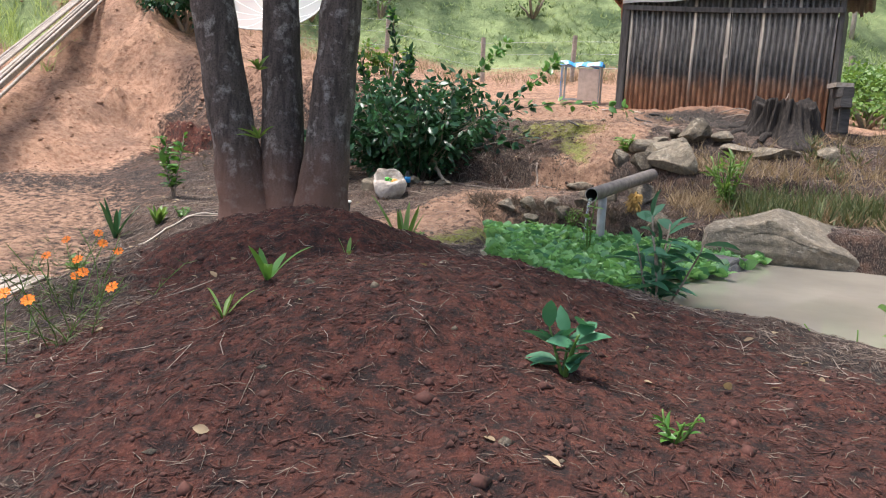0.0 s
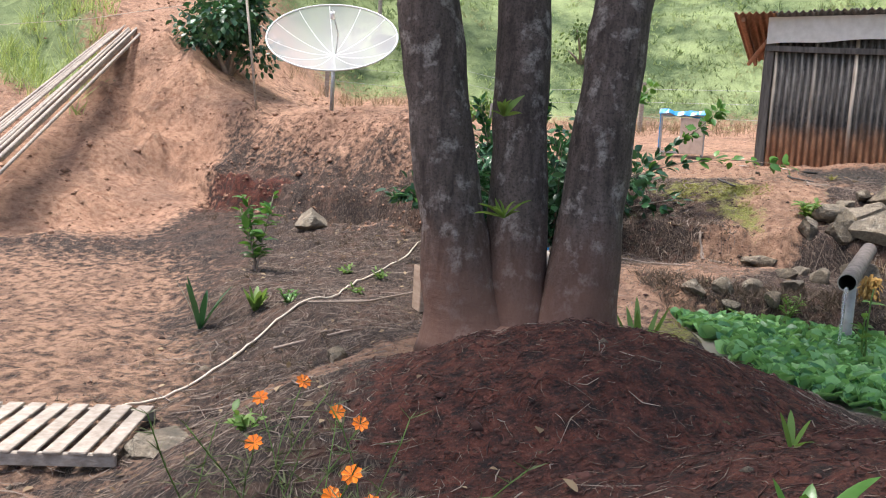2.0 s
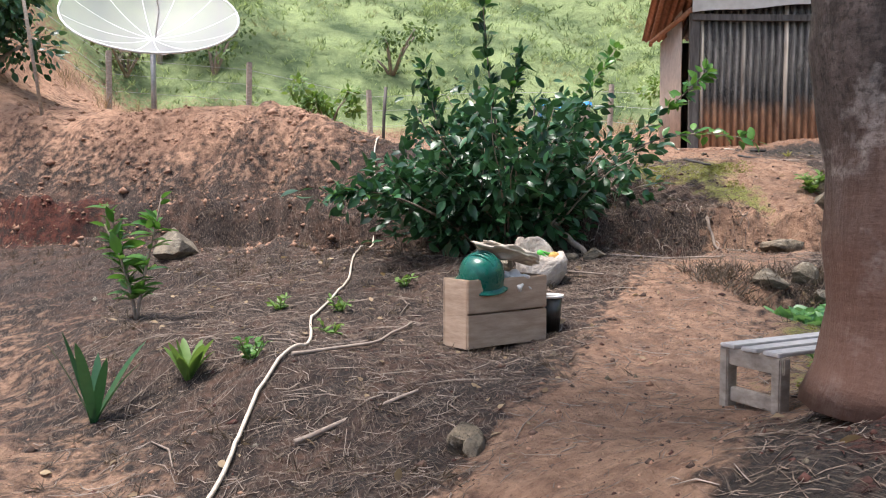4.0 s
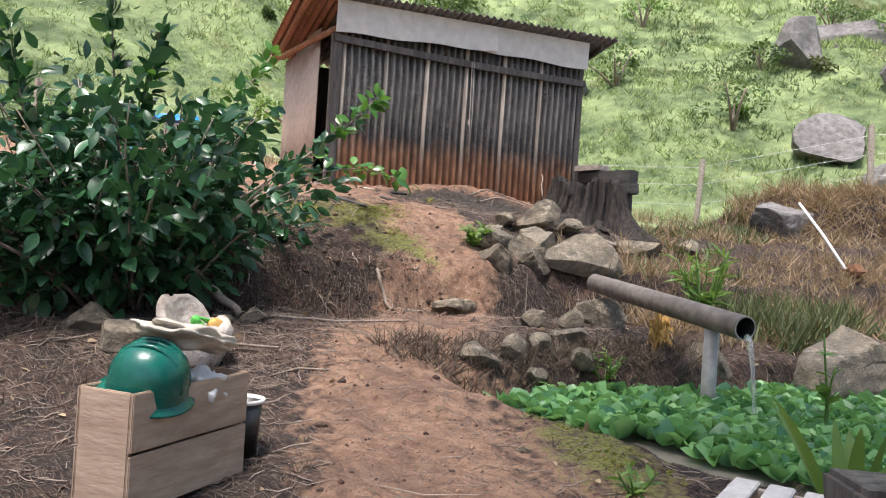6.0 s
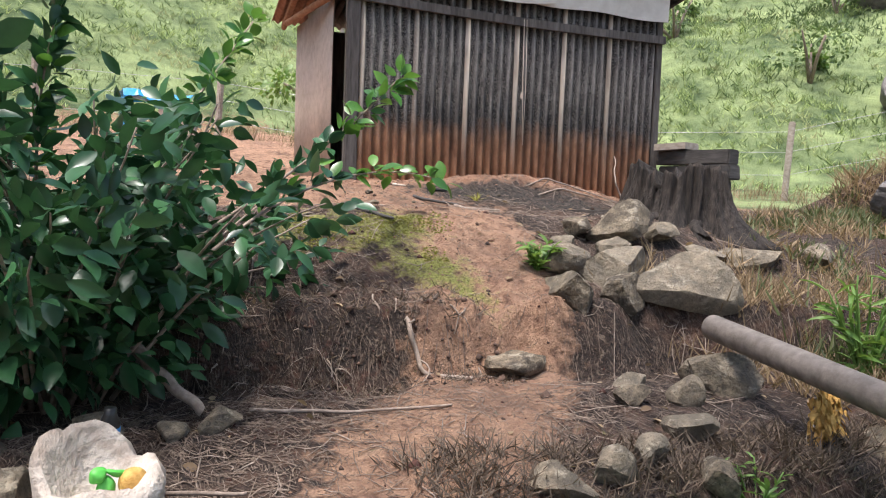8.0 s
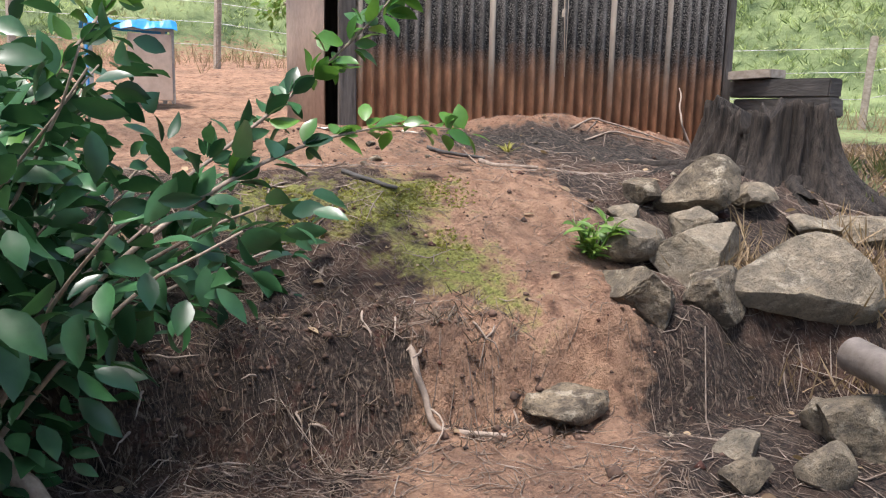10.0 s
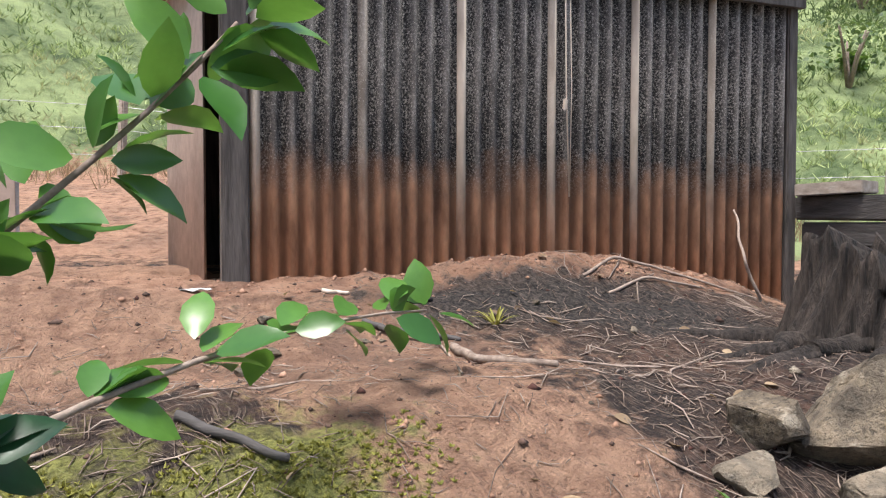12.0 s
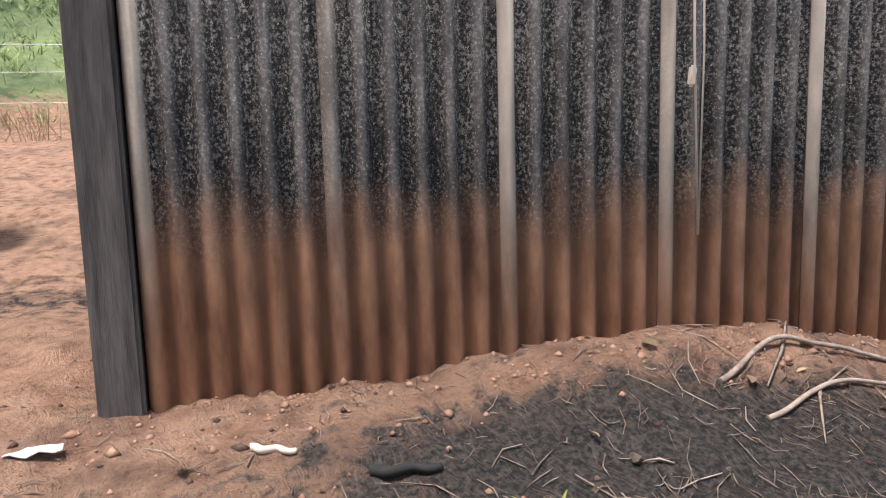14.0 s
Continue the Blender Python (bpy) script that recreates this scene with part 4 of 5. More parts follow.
n.out.inputs["Transmission Weight"].default_value = 0.85
n.out.inputs["IOR"].default_value = 1.33
FALL = n.done((0.9, 0.92, 0.93))
jet = [PIPE_OUT + way * (0.02 + 0.15 * t) + Vector((0, 0, -0.055 - 0.66 * t * t)) for t in (k / 10 for k in range(11))]
tagged(part("water_jet", tube(jet, [0.022 - 0.0013 * k + 0.003 * (k % 2) for k in range(11)], 8), FALL), "thin stream of water falling from the pipe", "water", kind="stuff")

# ---- crate with its load ----
CRATE = pose(-2.0, 10.68, height(-1.9, 10.6) + 0.01, 0, 0, 20) @ Matrix.Diagonal((1, 1, 1.14, 1))
crate = thing("wooden_crate", CRATE, "pale wooden fruit crate filled with garden oddments", "crate")
for y in (-0.14, 0.14):
    for z in (0.11, 0.325):
        part("board", block((0.74, 0.014, 0.205), (0, y, z), (0, 0, 0), 0.004, 0.003), PALE_WOOD, crate)
for x in (-0.362, 0.362):
    part("end_board", block((0.016, 0.262, 0.425), (x, 0, 0.215), (0, 0, 0), 0.004, 0.003), PALE_WOOD, crate)
part("floor_board", block((0.70, 0.262, 0.012), (0, 0, 0.02), (0, 0, 0), 0.003), PALE_WOOD, crate)


def ball(name, size, material, at, turn=(0, 0, 0), label="", category="", lumps=0.0, seed=0, squash=0.0):
    bm = bmesh.new()
    bmesh.ops.create_icosphere(bm, subdivisions=4, radius=1)
    for v in bm.verts:
        v.co *= 1 + lumps * noise.noise(v.co * 2.3 + Vector((seed, 0, 0)))
        if squash and v.co.z < squash:
            v.co.z = squash
        v.co = Vector((v.co.x * size[0], v.co.y * size[1], v.co.z * size[2]))
    for f in bm.faces:
        f.smooth = True
    ob = part(name, bm, material)
    ob.matrix_basis = CRATE @ pose(*at, *turn)
    return tagged(ob, label, category)


helmet = thing("helmet", CRATE @ pose(-0.15, -0.01, 0.395, 14, -12, 20) @ Matrix.Scale(0.98, 4), "old green plastic safety helmet lying in the crate", "helmet")
shell = part("shell", lathe([(0.001, 0.20), (0.05, 0.196), (0.10, 0.18), (0.14, 0.145), (0.162, 0.09), (0.168, 0.03), (0.172, 0.0)], 32), GREEN_PLASTIC, helmet)
part("brim", lathe([(0.168, 0.012), (0.20, -0.005), (0.203, -0.012), (0.168, -0.004)], 32), GREEN_PLASTIC, helmet)
for x in (-0.045, 0.0, 0.045):
    part("ridge", tube([(x, 0.155 * math.cos(a), 0.05 + 0.152 * math.sin(a)) for a in (math.pi * k / 12 for k in range(13))], 0.009, 6), GREEN_PLASTIC, shell)
ball("cloth", (0.30, 0.17, 0.045), plain("old_cloth", (0.42, 0.36, 0.29), (0.62, 0.55, 0.46), 14, 0.95), (0.14, 0.03, 0.57), (0, 14, 12), "crumpled pale cloth lying on the crate", "cloth", 0.6, 3)
ball("red_scrap", (0.13, 0.02, 0.03), RED_PLASTIC, (-0.18, -0.125, 0.425), (0, -18, 0), "red plastic scrap in the crate", "scrap", 0.5, 5)
ball("plastic_bag", (0.12, 0.09, 0.07), WHITE_PLASTIC, (0.14, -0.05, 0.38), (0, 10, 0), "crumpled grey plastic bag in the crate", "bag", 0.7, 6)

# bucket beside the crate
bucket = thing("bucket", pose(-1.50, 10.86, height(-1.5, 10.86)), "small black plastic bucket with a white rim beside the crate", "bucket")
bucket_body = part("body", lathe([(0.001, 0.01), (0.075, 0.01), (0.078, 0.0), (0.10, 0.27), (0.096, 0.27), (0.073, 0.02)], 24), BLACK_PLASTIC, bucket)
part("rim", lathe([(0.099, 0.265), (0.112, 0.27), (0.112, 0.287), (0.099, 0.287), (0.099, 0.265)], 24), WHITE_PLASTIC, bucket_body, "white plastic rim")
part("contents", lathe([(0.001, 0.255), (0.095, 0.25)], 20), STONE, bucket)

# hollow white stone bowl with a green toy in it
bowl = thing("stone_bowl", pose(-1.0, 12.22, height(-1.0, 12.2) - 0.03, 0, 0, 20), "hollowed pale stone bowl holding a small green ornament", "bowl")
bm = lathe([(0.001, 0.0), (0.20, 0.0), (0.25, 0.10), (0.25, 0.24), (0.22, 0.30), (0.18, 0.28), (0.14, 0.20), (0.001, 0.17)], 28)
for v in bm.verts:
    v.co += Vector(noise.noise_vector(v.co * 5)) * 0.06 + Vector(noise.noise_vector(v.co * 14)) * 0.02
    if v.co.y > 0.05 and v.co.z > 0.15:
        v.co.z += 0.16 * min(1, v.co.y / 0.2)
part("bowl", bm, plain("pale_stone", (0.36, 0.29, 0.24), (0.68, 0.61, 0.54), 9, 0.9, bump=0.9, stain=0.8, depth=0.03), bowl)


def toy():
    """A plain small ornament in the bowl, one mesh."""
    bm = bmesh.new()
    for at, size, turn in (((0, 0, 0.05), (0.035, 0.03, 0.06), 15), ((-0.03, 0.0, 0.115), (0.04, 0.03, 0.03), -20), ((0.05, -0.01, 0.11), (0.06, 0.02, 0.014), 25), ((-0.05, -0.02, 0.02), (0.05, 0.03, 0.018), -10)):
        bmesh.ops.create_icosphere(bm, subdivisions=3, radius=1, matrix=pose(*at, 0, turn, 0) @ Matrix.Diagonal((*size, 1)))
    for v in bm.verts:
        v.co += Vector(noise.noise_vector(v.co * 25)) * 0.010
    for f in bm.faces:
        f.smooth = True
    ob = part("ornament", bm, plain("green_rubber", (0.07, 0.38, 0.05), (0.12, 0.5, 0.09), 20, 0.5, bump=0.1, stain=0.1))
    ob.matrix_basis = pose(-1.0, 12.14, height(-1.0, 12.2) + 0.16)
    tagged(ob, "bright green rubber ornament resting in the bowl", "ornament")
    bm = bmesh.new()
    bmesh.ops.create_icosphere(bm, subdivisions=3, radius=0.06, matrix=Matrix.Diagonal((1, 0.8, 1, 1)))
    for f in bm.faces:
        f.smooth = True
    ob = part("ornament", bm, OCHRE)
    ob.matrix_basis = pose(-0.90, 12.11, height(-1.0, 12.2) + 0.23)
    tagged(ob, "small brown ornament resting in the bowl", "ornament")


toy()

# blue can under the bush
can = thing("can", pose(-0.75, 12.75, height(-0.75, 12.75), 8, 0, 0), "dark bottle with a blue label under the bush", "bottle")
can_body = part("body", lathe([(0.001, 0), (0.045, 0), (0.048, 0.02), (0.048, 0.2), (0.03, 0.24), (0.028, 0.27), (0.001, 0.27)], 18), BLACK_PLASTIC, can)
part("label", lathe([(0.0485, 0.08), (0.0495, 0.08), (0.0495, 0.18), (0.0485, 0.18)], 18), BLUE_PLASTIC, can_body, "bright blue label")


# ---- stool and pallets ----
def slatted(name, m, label, category, size, slats, legs, material, top):
    ob = thing(name, m, label, category)
    w, d, h = size
    for k in range(slats):
        y = -d / 2 + d * (k + 0.5) / slats
        part("slat", block((w, d / slats * 0.72, 0.018), (0, y, h), (0, 0, random.uniform(-0.6, 0.6)), 0.004, 0.002), top, ob)
    for x in (-w / 2 + 0.04, w / 2 - 0.04):
        part("rail", block((0.045, d, 0.08), (x, 0, h - 0.05), bevel=0.005), material, ob)
        if legs:
            for y in (-d / 2 + 0.035, d / 2 - 0.035):
                part("leg", block((0.07, 0.05, h - 0.012), (x, y, (h - 0.012) / 2), bevel=0.006), material, ob)
            part("stretcher", block((0.03, d - 0.12, 0.07), (x, 0, 0.08), bevel=0.005), material, ob)
    return ob


slatted("stool", pose(-1.22, 8.39, height(-1.22, 8.39) - 0.03, 0, 0, 11), "low grey wooden slatted stool beside the tree", "stool", (0.85, 0.37, 0.31), 3, True, GREY_WOOD, plain("pale_slats", (0.5, 0.47, 0.46), (0.66, 0.62, 0.6), 20, 0.8))
slatted("pallet", pose(-4.75, 7.05, height(-4.7, 7.05) + 0.02, 0, 0, 96), "grey wooden slatted pallet lying as a footbridge", "pallet", (0.95, 1.5, 0.13), 10, False, GREY_WOOD, GREY_WOOD)

# split wedge of wood beside the stool
wedge = thing("wood_block", pose(-1.27, 8.0, height(-1.27, 8.0) - 0.02, 0, 5, 35), "tapered dark block of old wood beside the stool", "block")
bm = block((0.36, 0.28, 0.44), (0, 0, 0.22), (0, 0, 0), 0.02, 0.02)
for v in bm.verts:
    v.co.x *= 0.4 + 1.0 * v.co.z
part("block", bm, OLD_WOOD, wedge)


# ---- hose, stake, dish, poles ----
def hugging(points, lift, steps=10):
    out = []
    for (ax, ay), (bx, by) in zip(points, points[1:]):
        for k in range(steps):
            t = k / steps
            x, y = ax + (bx - ax) * t, ay + (by - ay) * t
            x, y = x + 0.05 * math.sin(y * 3), y
            out.append((x, y, height(x, y) + lift))
    return out


hose = thing("hose", Matrix.Identity(4), "pale thin hose lying over the litter up to a stake", "hose")
part("hose", tube(hugging([(-4.42, 7.9), (-4.05, 9.0), (-3.72, 9.9), (-3.42, 10.8), (-3.1, 12.1), (-2.6, 13.5), (-2.05, 15.0), (-1.55, 16.9)], 0.025), 0.012, 6), HOSE, hose)
stake = thing("stake", pose(-1.5, 16.95, height(-1.5, 16.95) - 0.1, 2, 2, 0), "thin dark stake at the top of the bank", "stake")
part("stake", tube([(0, 0, 0), (0, 0, 0.45), (0.01, 0, 0.85)], 0.025, 7), OLD_WOOD, stake)


def dish():
    x, y = -4.85, 19.6
    ob = thing("satellite_dish", pose(x, y, height(x, y)), "large white mesh satellite dish on a grey pole", "dish")
    part("pole", tube([(0, 0, -0.1), (0, 0, 0.6), (0, 0, 1.3)], 0.045, 10), METAL, ob)
    tilt = pose(0, -0.05, 1.3, 37, -6, 10)
    n = Nodes("dish_mesh", 0.5)
    holes = n.add("ShaderNodeBsdfTransparent")
    both = n.add("ShaderNodeMixShader", {0: 0.33})
    n.tree.links.new(holes.outputs[0], both.inputs[1])
    n.tree.links.new(n.out.outputs[0], both.inputs[2])
    n.tree.links.new(both.outputs[0], n.tree.nodes["Material Output"].inputs[0])
    net = n.done(n.mix(n.grain(n.place(), 60), (0.7, 0.7, 0.7), (0.82, 0.82, 0.82)))
    R, D = 1.38, 0.46
    prof = [(max(0.01, R * t), D * t * t) for t in (k / 12 for k in range(13))]
    a = part("reflector", lathe(prof, 48), net, ob, "fine white mesh")
    a.matrix_basis = tilt
    for k in range(12):
        ang = 2 * math.pi * k / 12
        part("rib", tube([(r * math.cos(ang), r * math.sin(ang), z - 0.008) for r, z in prof], 0.011, 5), DISH_WHITE, a)
    part("rim", tube([(R * math.cos(2 * math.pi * k / 40), R * math.sin(2 * math.pi * k / 40), D) for k in range(41)], 0.018, 6), DISH_WHITE, a)
    d = part("feed_arm", tube([(0.05, 0, 0.02), (0.12, 0.0, 0.5), (0.02, 0, 1.05)], 0.012, 6), METAL, ob)
    d.matrix_basis = tilt
    e = part("feed", tube([(0.02, 0, 0.86), (0.02, 0, 1.0)], 0.05, 12), DISH_WHITE, ob)
    e.matrix_basis = tilt


dish()
pole = thing("line_pole", pose(-6.7, 20.5, height(-6.7, 20.5) - 0.1, 0, -7, 0), "thin pale leaning pole carrying a wire", "pole")
part("pole", tube([(0, 0, 0), (0, 0, 1.4), (0, 0, 2.9)], 0.03, 8), GREY_WOOD, pole)
part("wire", tube([(0.0, 0, 2.75), (-4, 0.6, 2.62), (-9, 1.3, 2.8)], 0.008, 4), HOSE, pole)


# bundle of canes lying up the red bank
def canes():
    ob = thing("cane_bundle", Matrix.Identity(4), "bundle of long pale canes lying up the red bank", "canes")
    rng = np.random.default_rng(8)
    a, b = Vector((-10.3, 15.2, 0.35)), Vector((-11.2, 25.2, 4.75))
    for k in range(24):
        off = Vector((rng.normal(0, 0.24), rng.normal(0, 0.1), 0))
        s, e = a.lerp(b, rng.uniform(-0.05, 0.1)) + off, a.lerp(b, rng.uniform(0.9, 1.03)) + off * 0.7
        clear = max(height(*s.lerp(e, j / 8).xy) - s.lerp(e, j / 8).z for j in range(9)) - 0.34
        pts = [(p.x, p.y, p.z + clear + 0.006 * k) for p in (s.lerp(e, j / 8) for j in range(9))]
        part("cane", tube(pts, 0.035, 6), GREY_WOOD, ob)


canes()


# ---- fence ----
def post(x, y, tall=1.6, lean=0):
    ob = thing("fence_post", pose(x, y, height(x, y) - 0.2, lean, lean * 0.7, 0), "grey weathered wooden fence post", "post", "fence posts")
    part("post", block((0.14, 0.12, tall + 0.2), (0, 0, (tall + 0.2) / 2), (0, 0, 20), 0.02, 0.01), OLD_WOOD if tall < 1.5 else GREY_WOOD, ob)
    return ob


LINE = [(-10.5, 28.6), (-6.5, 28.4), (-2.9, 28.2), (0.5, 28.0), (3.5, 27.4), (7.0, 26.0), (10.4, 22.0), (12.3, 18.5), (13.7, 15.7), (14.6, 12.3), (15.0, 9.0)]
for k, (x, y) in enumerate(LINE):
    post(x, y, 1.55, (-2, 1, 2)[k % 3])
wires = thing("fence_wire", Matrix.Identity(4), "thin rusty wire strung along the fence posts", "wire")
for h in (0.5, 0.95, 1.35):
    part("strand", tube([(x, y, height(x, y) + h) for x, y in LINE], 0.006, 4), METAL, wires)


# ---- growth ----
def hill_of(x, y):
    return np.maximum(y - 28.5 + 0.10 * x, 0.88 * x + 0.47 * y - 21.0)


def pond_growth():
    """Broad leaves crowded over the water."""
    rng = np.random.default_rng(21)
    x, y = spread(2900, 0.4, 5.4, 5.2, 10.9, 22, lambda x, y: (pond_depth(x, y) > 0.35) * smooth(0.15, -0.25, (x - 1.9 - 0.8 * (y - 7.0)) * 0.5 + 0.35 * wave(x, y, 0.9, 41)))
    n = len(x)
    at = np.repeat(np.stack([x, y, np.full(n, WATER + 0.03)], 1), 6, axis=0)
    turn = np.tile(np.arange(6) * 1.047, n) + np.repeat(rng.uniform(0, 6, n), 6)
    lift = rng.uniform(0.35, 2.4, 6 * n)
    ways = np.stack([np.cos(turn), np.sin(turn), lift], 1)
    sizes = rng.uniform(0.09, 0.185, 6 * n)
    v, f = leaves(at, ways, sizes, rng.uniform(1.15, 1.6, 6 * n), rng, 0.35)
    ob = mesh_part("water_plants", v, f, POND_LEAF)
    tagged(ob, "crowded bright-green floating water plants", "water plants", kind="stuff")


pond_growth()

# hillside grass, thick near the fence and thinner far up
x, y = spread(85000, -30, 45, 5, 75, 31, lambda x, y: smooth(0, 3, hill_of(x, y)) * smooth(55, 10, hill_of(x, y)) * (0.4 + 0.6 * smooth(-0.4, 0.4, wave(x, y, 3, 44))))
tufts("hill_grass", x, y, 0.22 + 0.008 * np.maximum(0, hill_of(x, y)), 0.022 + 0.0012 * np.maximum(0, hill_of(x, y)), 6, MEADOW, "long yellow-green grass over the hillside", "grass", 32, 0.9)
# dry grass along the fence and on the bank over the pond
x, y = spread(2600, -8, 15, 8, 30, 33, lambda x, y: smooth(-3.5, -1.0, hill_of(x, y)) * smooth(2.5, 0.5, hill_of(x, y)))
tufts("dry_grass", x, y, 0.45, 0.012, 8, HAY, "dry straw-coloured grass along the fence", "grass", 34)
x, y = spread(1500, 3.2, 9.5, 9.8, 13.2, 35, lambda x, y: smooth(10.7, 11.3, across(x, y)) * smooth(13.6, 12.4, across(x, y)))
tufts("bank_grass", x, y, 0.26, 0.010, 9, HAY, "dry brown grass over the pond bank", "grass", 36, 0.7)
x, y = spread(420, 3.9, 5.8, 9.9, 11.8, 37, lambda x, y: smooth(10.7, 11.0, across(x, y)) * smooth(12.4, 11.6, across(x, y)))
tufts("bank_herbs", x, y, 0.36, 0.02, 7, DRAB, "dull green herbs and reeds over the pond bank", "grass", 38, 0.45)
x, y = spread(1000, 5.4, 13.0, 8.0, 14.2, 39, lambda x, y: smooth(-0.3, 0.35, wave(x, y, 0.9, 45)))
tufts("dead_grass", x, y, 0.26, 0.012, 9, HAY, "matted dead grass beyond the pond", "grass", 40, 0.95)
x, y = spread(1500, 5.4, 12.0, 8.0, 13.6, 41, lambda x, y: smooth(-0.1, 0.5, wave(x, y, 1.1, 46)))
tufts("low_herbs", x, y, 0.22, 0.022, 8, DRAB, "low dull green herbs beyond the pond", "grass", 42, 0.8)
x, y = spread(900, 9.3, 11.0, 7.5, 13.5, 43, lambda x, y: smooth(9.7, 10.0, x + 0.3 * wave(x, y, 1.2, 14)) * smooth(10.9, 10.5, x))
tufts("bank_fringe", x, y, 0.42, 0.012, 10, HAY, "dry grass hanging over the far cut bank", "grass", 44, 1.1)

# shrubs and small trees on the hill
def shrub(x, y, r, seed, material=SHADE_LEAF, name="hill_shrub", label="loose green shrub on the hillside", count=420, leaf=0.13, tall=1.0):
    rng = np.random.default_rng(seed)
    z = height(x, y)
    ob = thing(name, pose(x, y, z), label, "shrub", "shrubs on the hillside" if name == "hill_shrub" else "")
    clumps = [(rng.normal(0, r * 0.45), rng.normal(0, r * 0.45), tall * r * rng.uniform(0.35, 1.25), r * rng.uniform(0.3, 0.55)) for _ in range(9)]
    for c in clumps[:5]:
        part("stem", tube([(0, 0, -0.1), (c[0] * 0.5, c[1] * 0.5, c[2] * 0.6), (c[0], c[1], c[2])], [0.05 * r, 0.035 * r, 0.02 * r], 5), TWIG, ob)
    crown("foliage", clumps, count, leaf, material, ob, seed, 0.2)


rng = np.random.default_rng(77)
for k in range(95):
    a = rng.uniform(-0.35, 1.5)
    far = rng.uniform(27, 62)
    x, y = far * math.sin(a), 5 + far * math.cos(a)
    if hill_of(x, y) > 2:
        shrub(x, y, rng.choice((0.4, 0.6, 0.9, 1.5)) * rng.uniform(0.8, 1.2), 300 + k, (SHADE_LEAF, DRAB, SHADE_LEAF, HERB)[k % 4], count=420, leaf=0.15)
shrub(-8.1, 22.9, 1.6, 501, LEAF, "bank_bush", "dark-green bush at the top of the red bank", 2600, 0.17)
for k, (x, y, r) in enumerate(((9.5, 19.0, 1.2), (11.0, 18.0, 1.0), (8.6, 21.5, 1.4), (10.6, 21.0, 1.3), (12.3, 20.5, 1.2))):
    shrub(x, y, r, 520 + k, HERB, "fence_shrub", "bright leafy shrub beyond the fence", 1500, 0.12)
shrub(-1.9, 20.0, 0.45, 541, HERB, "seedling", "small bushy seedling on the bare terrace", 420, 0.12, 1.3)
# slim pale trees on the slope
for k, (x, y) in enumerate(((15.5, 26.5), (16.6, 27.0), (14.2, 31), (-3.5, 35), (-5.5, 34))):
    ob = thing("slim_tree", pose(x, y, height(x, y)), "slim pale-barked tree on the hillside", "tree", "slim trees")
    line = wander((0, 0, -0.2), (0.05, 0, 1), 7.5, 10, 0.03, rng)
    part("trunk", tube(line, [0.10 - 0.006 * i for i in range(11)], 8), GREY_WOOD, ob)
    crown("crown", [(p.x + rng.normal(0, 0.5), p.y + rng.normal(0, 0.5), p.z, 0.7) for p in line[6:] for _ in range(3)], 1800, 0.16, SHADE_LEAF, ob, 600 + k, 0.2)

# rocks on the hill
for k, (x, y, size) in enumerate(((24.9, 16.1, (3.4, 2.0, 1.9)), (27.0, 14.1, (2.6, 1.8, 1.9)), (22.6, 13.3, (2.9, 1.7, 1.4)), (32.0, 19.9, (2.0, 2, 2.6)), (38.0, 20.0, (5.0, 2.2, 1.8)),
                                  (9.8, 12.4, (1.2, 0.9, 0.7)), (9.0, 58.0, (4.0, 2.5, 2.5)), (22.0, 55.0, (4.0, 2.5, 2.2)), (24, 26, (1.6, 1.2, 1.0)), (31.0, 16.0, (1.6, 1.2, 1.0)))):
    rock(x, y, size, 25 * k, 700 + k, DARK_STONE, "large grey boulder lying in the hillside grass", "hill_rock", "rocks on the hillside", 0.3, z=height(x, y))


# ---- litter ----
def scatter_twigs(n, x0, x1, y0, y1, seed, long, thick, material, name, label, keep, category="litter"):
    """Thin bent sticks lying on the ground, as one mesh."""
    rng = np.random.default_rng(seed)
    x, y = spread(n, x0, x1, y0, y1, seed + 1, keep)
    n = len(x)
    turn, size = rng.uniform(0, 2 * math.pi, n), rng.gamma(2.5, long / 2.5, n)
    th = thick * rng.uniform(0.6, 1.5, n)
    verts = []
    bow = rng.normal(0, 0.12, n)
    for j, t in enumerate((-0.5, 0.0, 0.5)):
        px = x + np.cos(turn) * size * t - np.sin(turn) * bow * size * (1 - 4 * t * t)
        py = y + np.sin(turn) * size * t + np.cos(turn) * bow * size * (1 - 4 * t * t)
        pz = ground(px, py) + th * 0.6 + 0.012 * rng.uniform(0, 1, n)
        w = th * (1.0 if j == 1 else 0.6)
        for a, b in ((1, -0.3), (-1, -0.3), (0, 0.9)):
            verts.append(np.stack([px - np.sin(turn) * w * a, py + np.cos(turn) * w * a, pz + w * b], 1))
    v = np.stack(verts, 1).reshape(-1, 3)
    base = np.array([(0, 1, 4), (0, 4, 3), (1, 2, 5), (1, 5, 4), (2, 0, 3), (2, 3, 5), (3, 4, 7), (3, 7, 6), (4, 5, 8), (4, 8, 7), (5, 3, 6), (5, 6, 8)])
    f = (base[None] + (np.arange(n) * 9)[:, None, None]).reshape(-1, 3)
    ob = mesh_part(name, v, f, material)
    tagged(ob, label, category, kind="stuff")


def bare(x, y):
    m = masks(x, y)
    return (1 - 0.8 * m["path"]) * (1 - 0.88 * m["red"]) * (1 - 0.7 * np.minimum(1, m["char"])) * (1 - m["grass"]) * (pond_depth(x, y) < 0.05) * (1 - 0.7 * m["clay"])


scatter_twigs(52000, -5, 6.5, 0.8, 16, 51, 0.075, 0.0021, STRAW, "straw_litter", "dry straw and stalks strewn over the earth", bare)
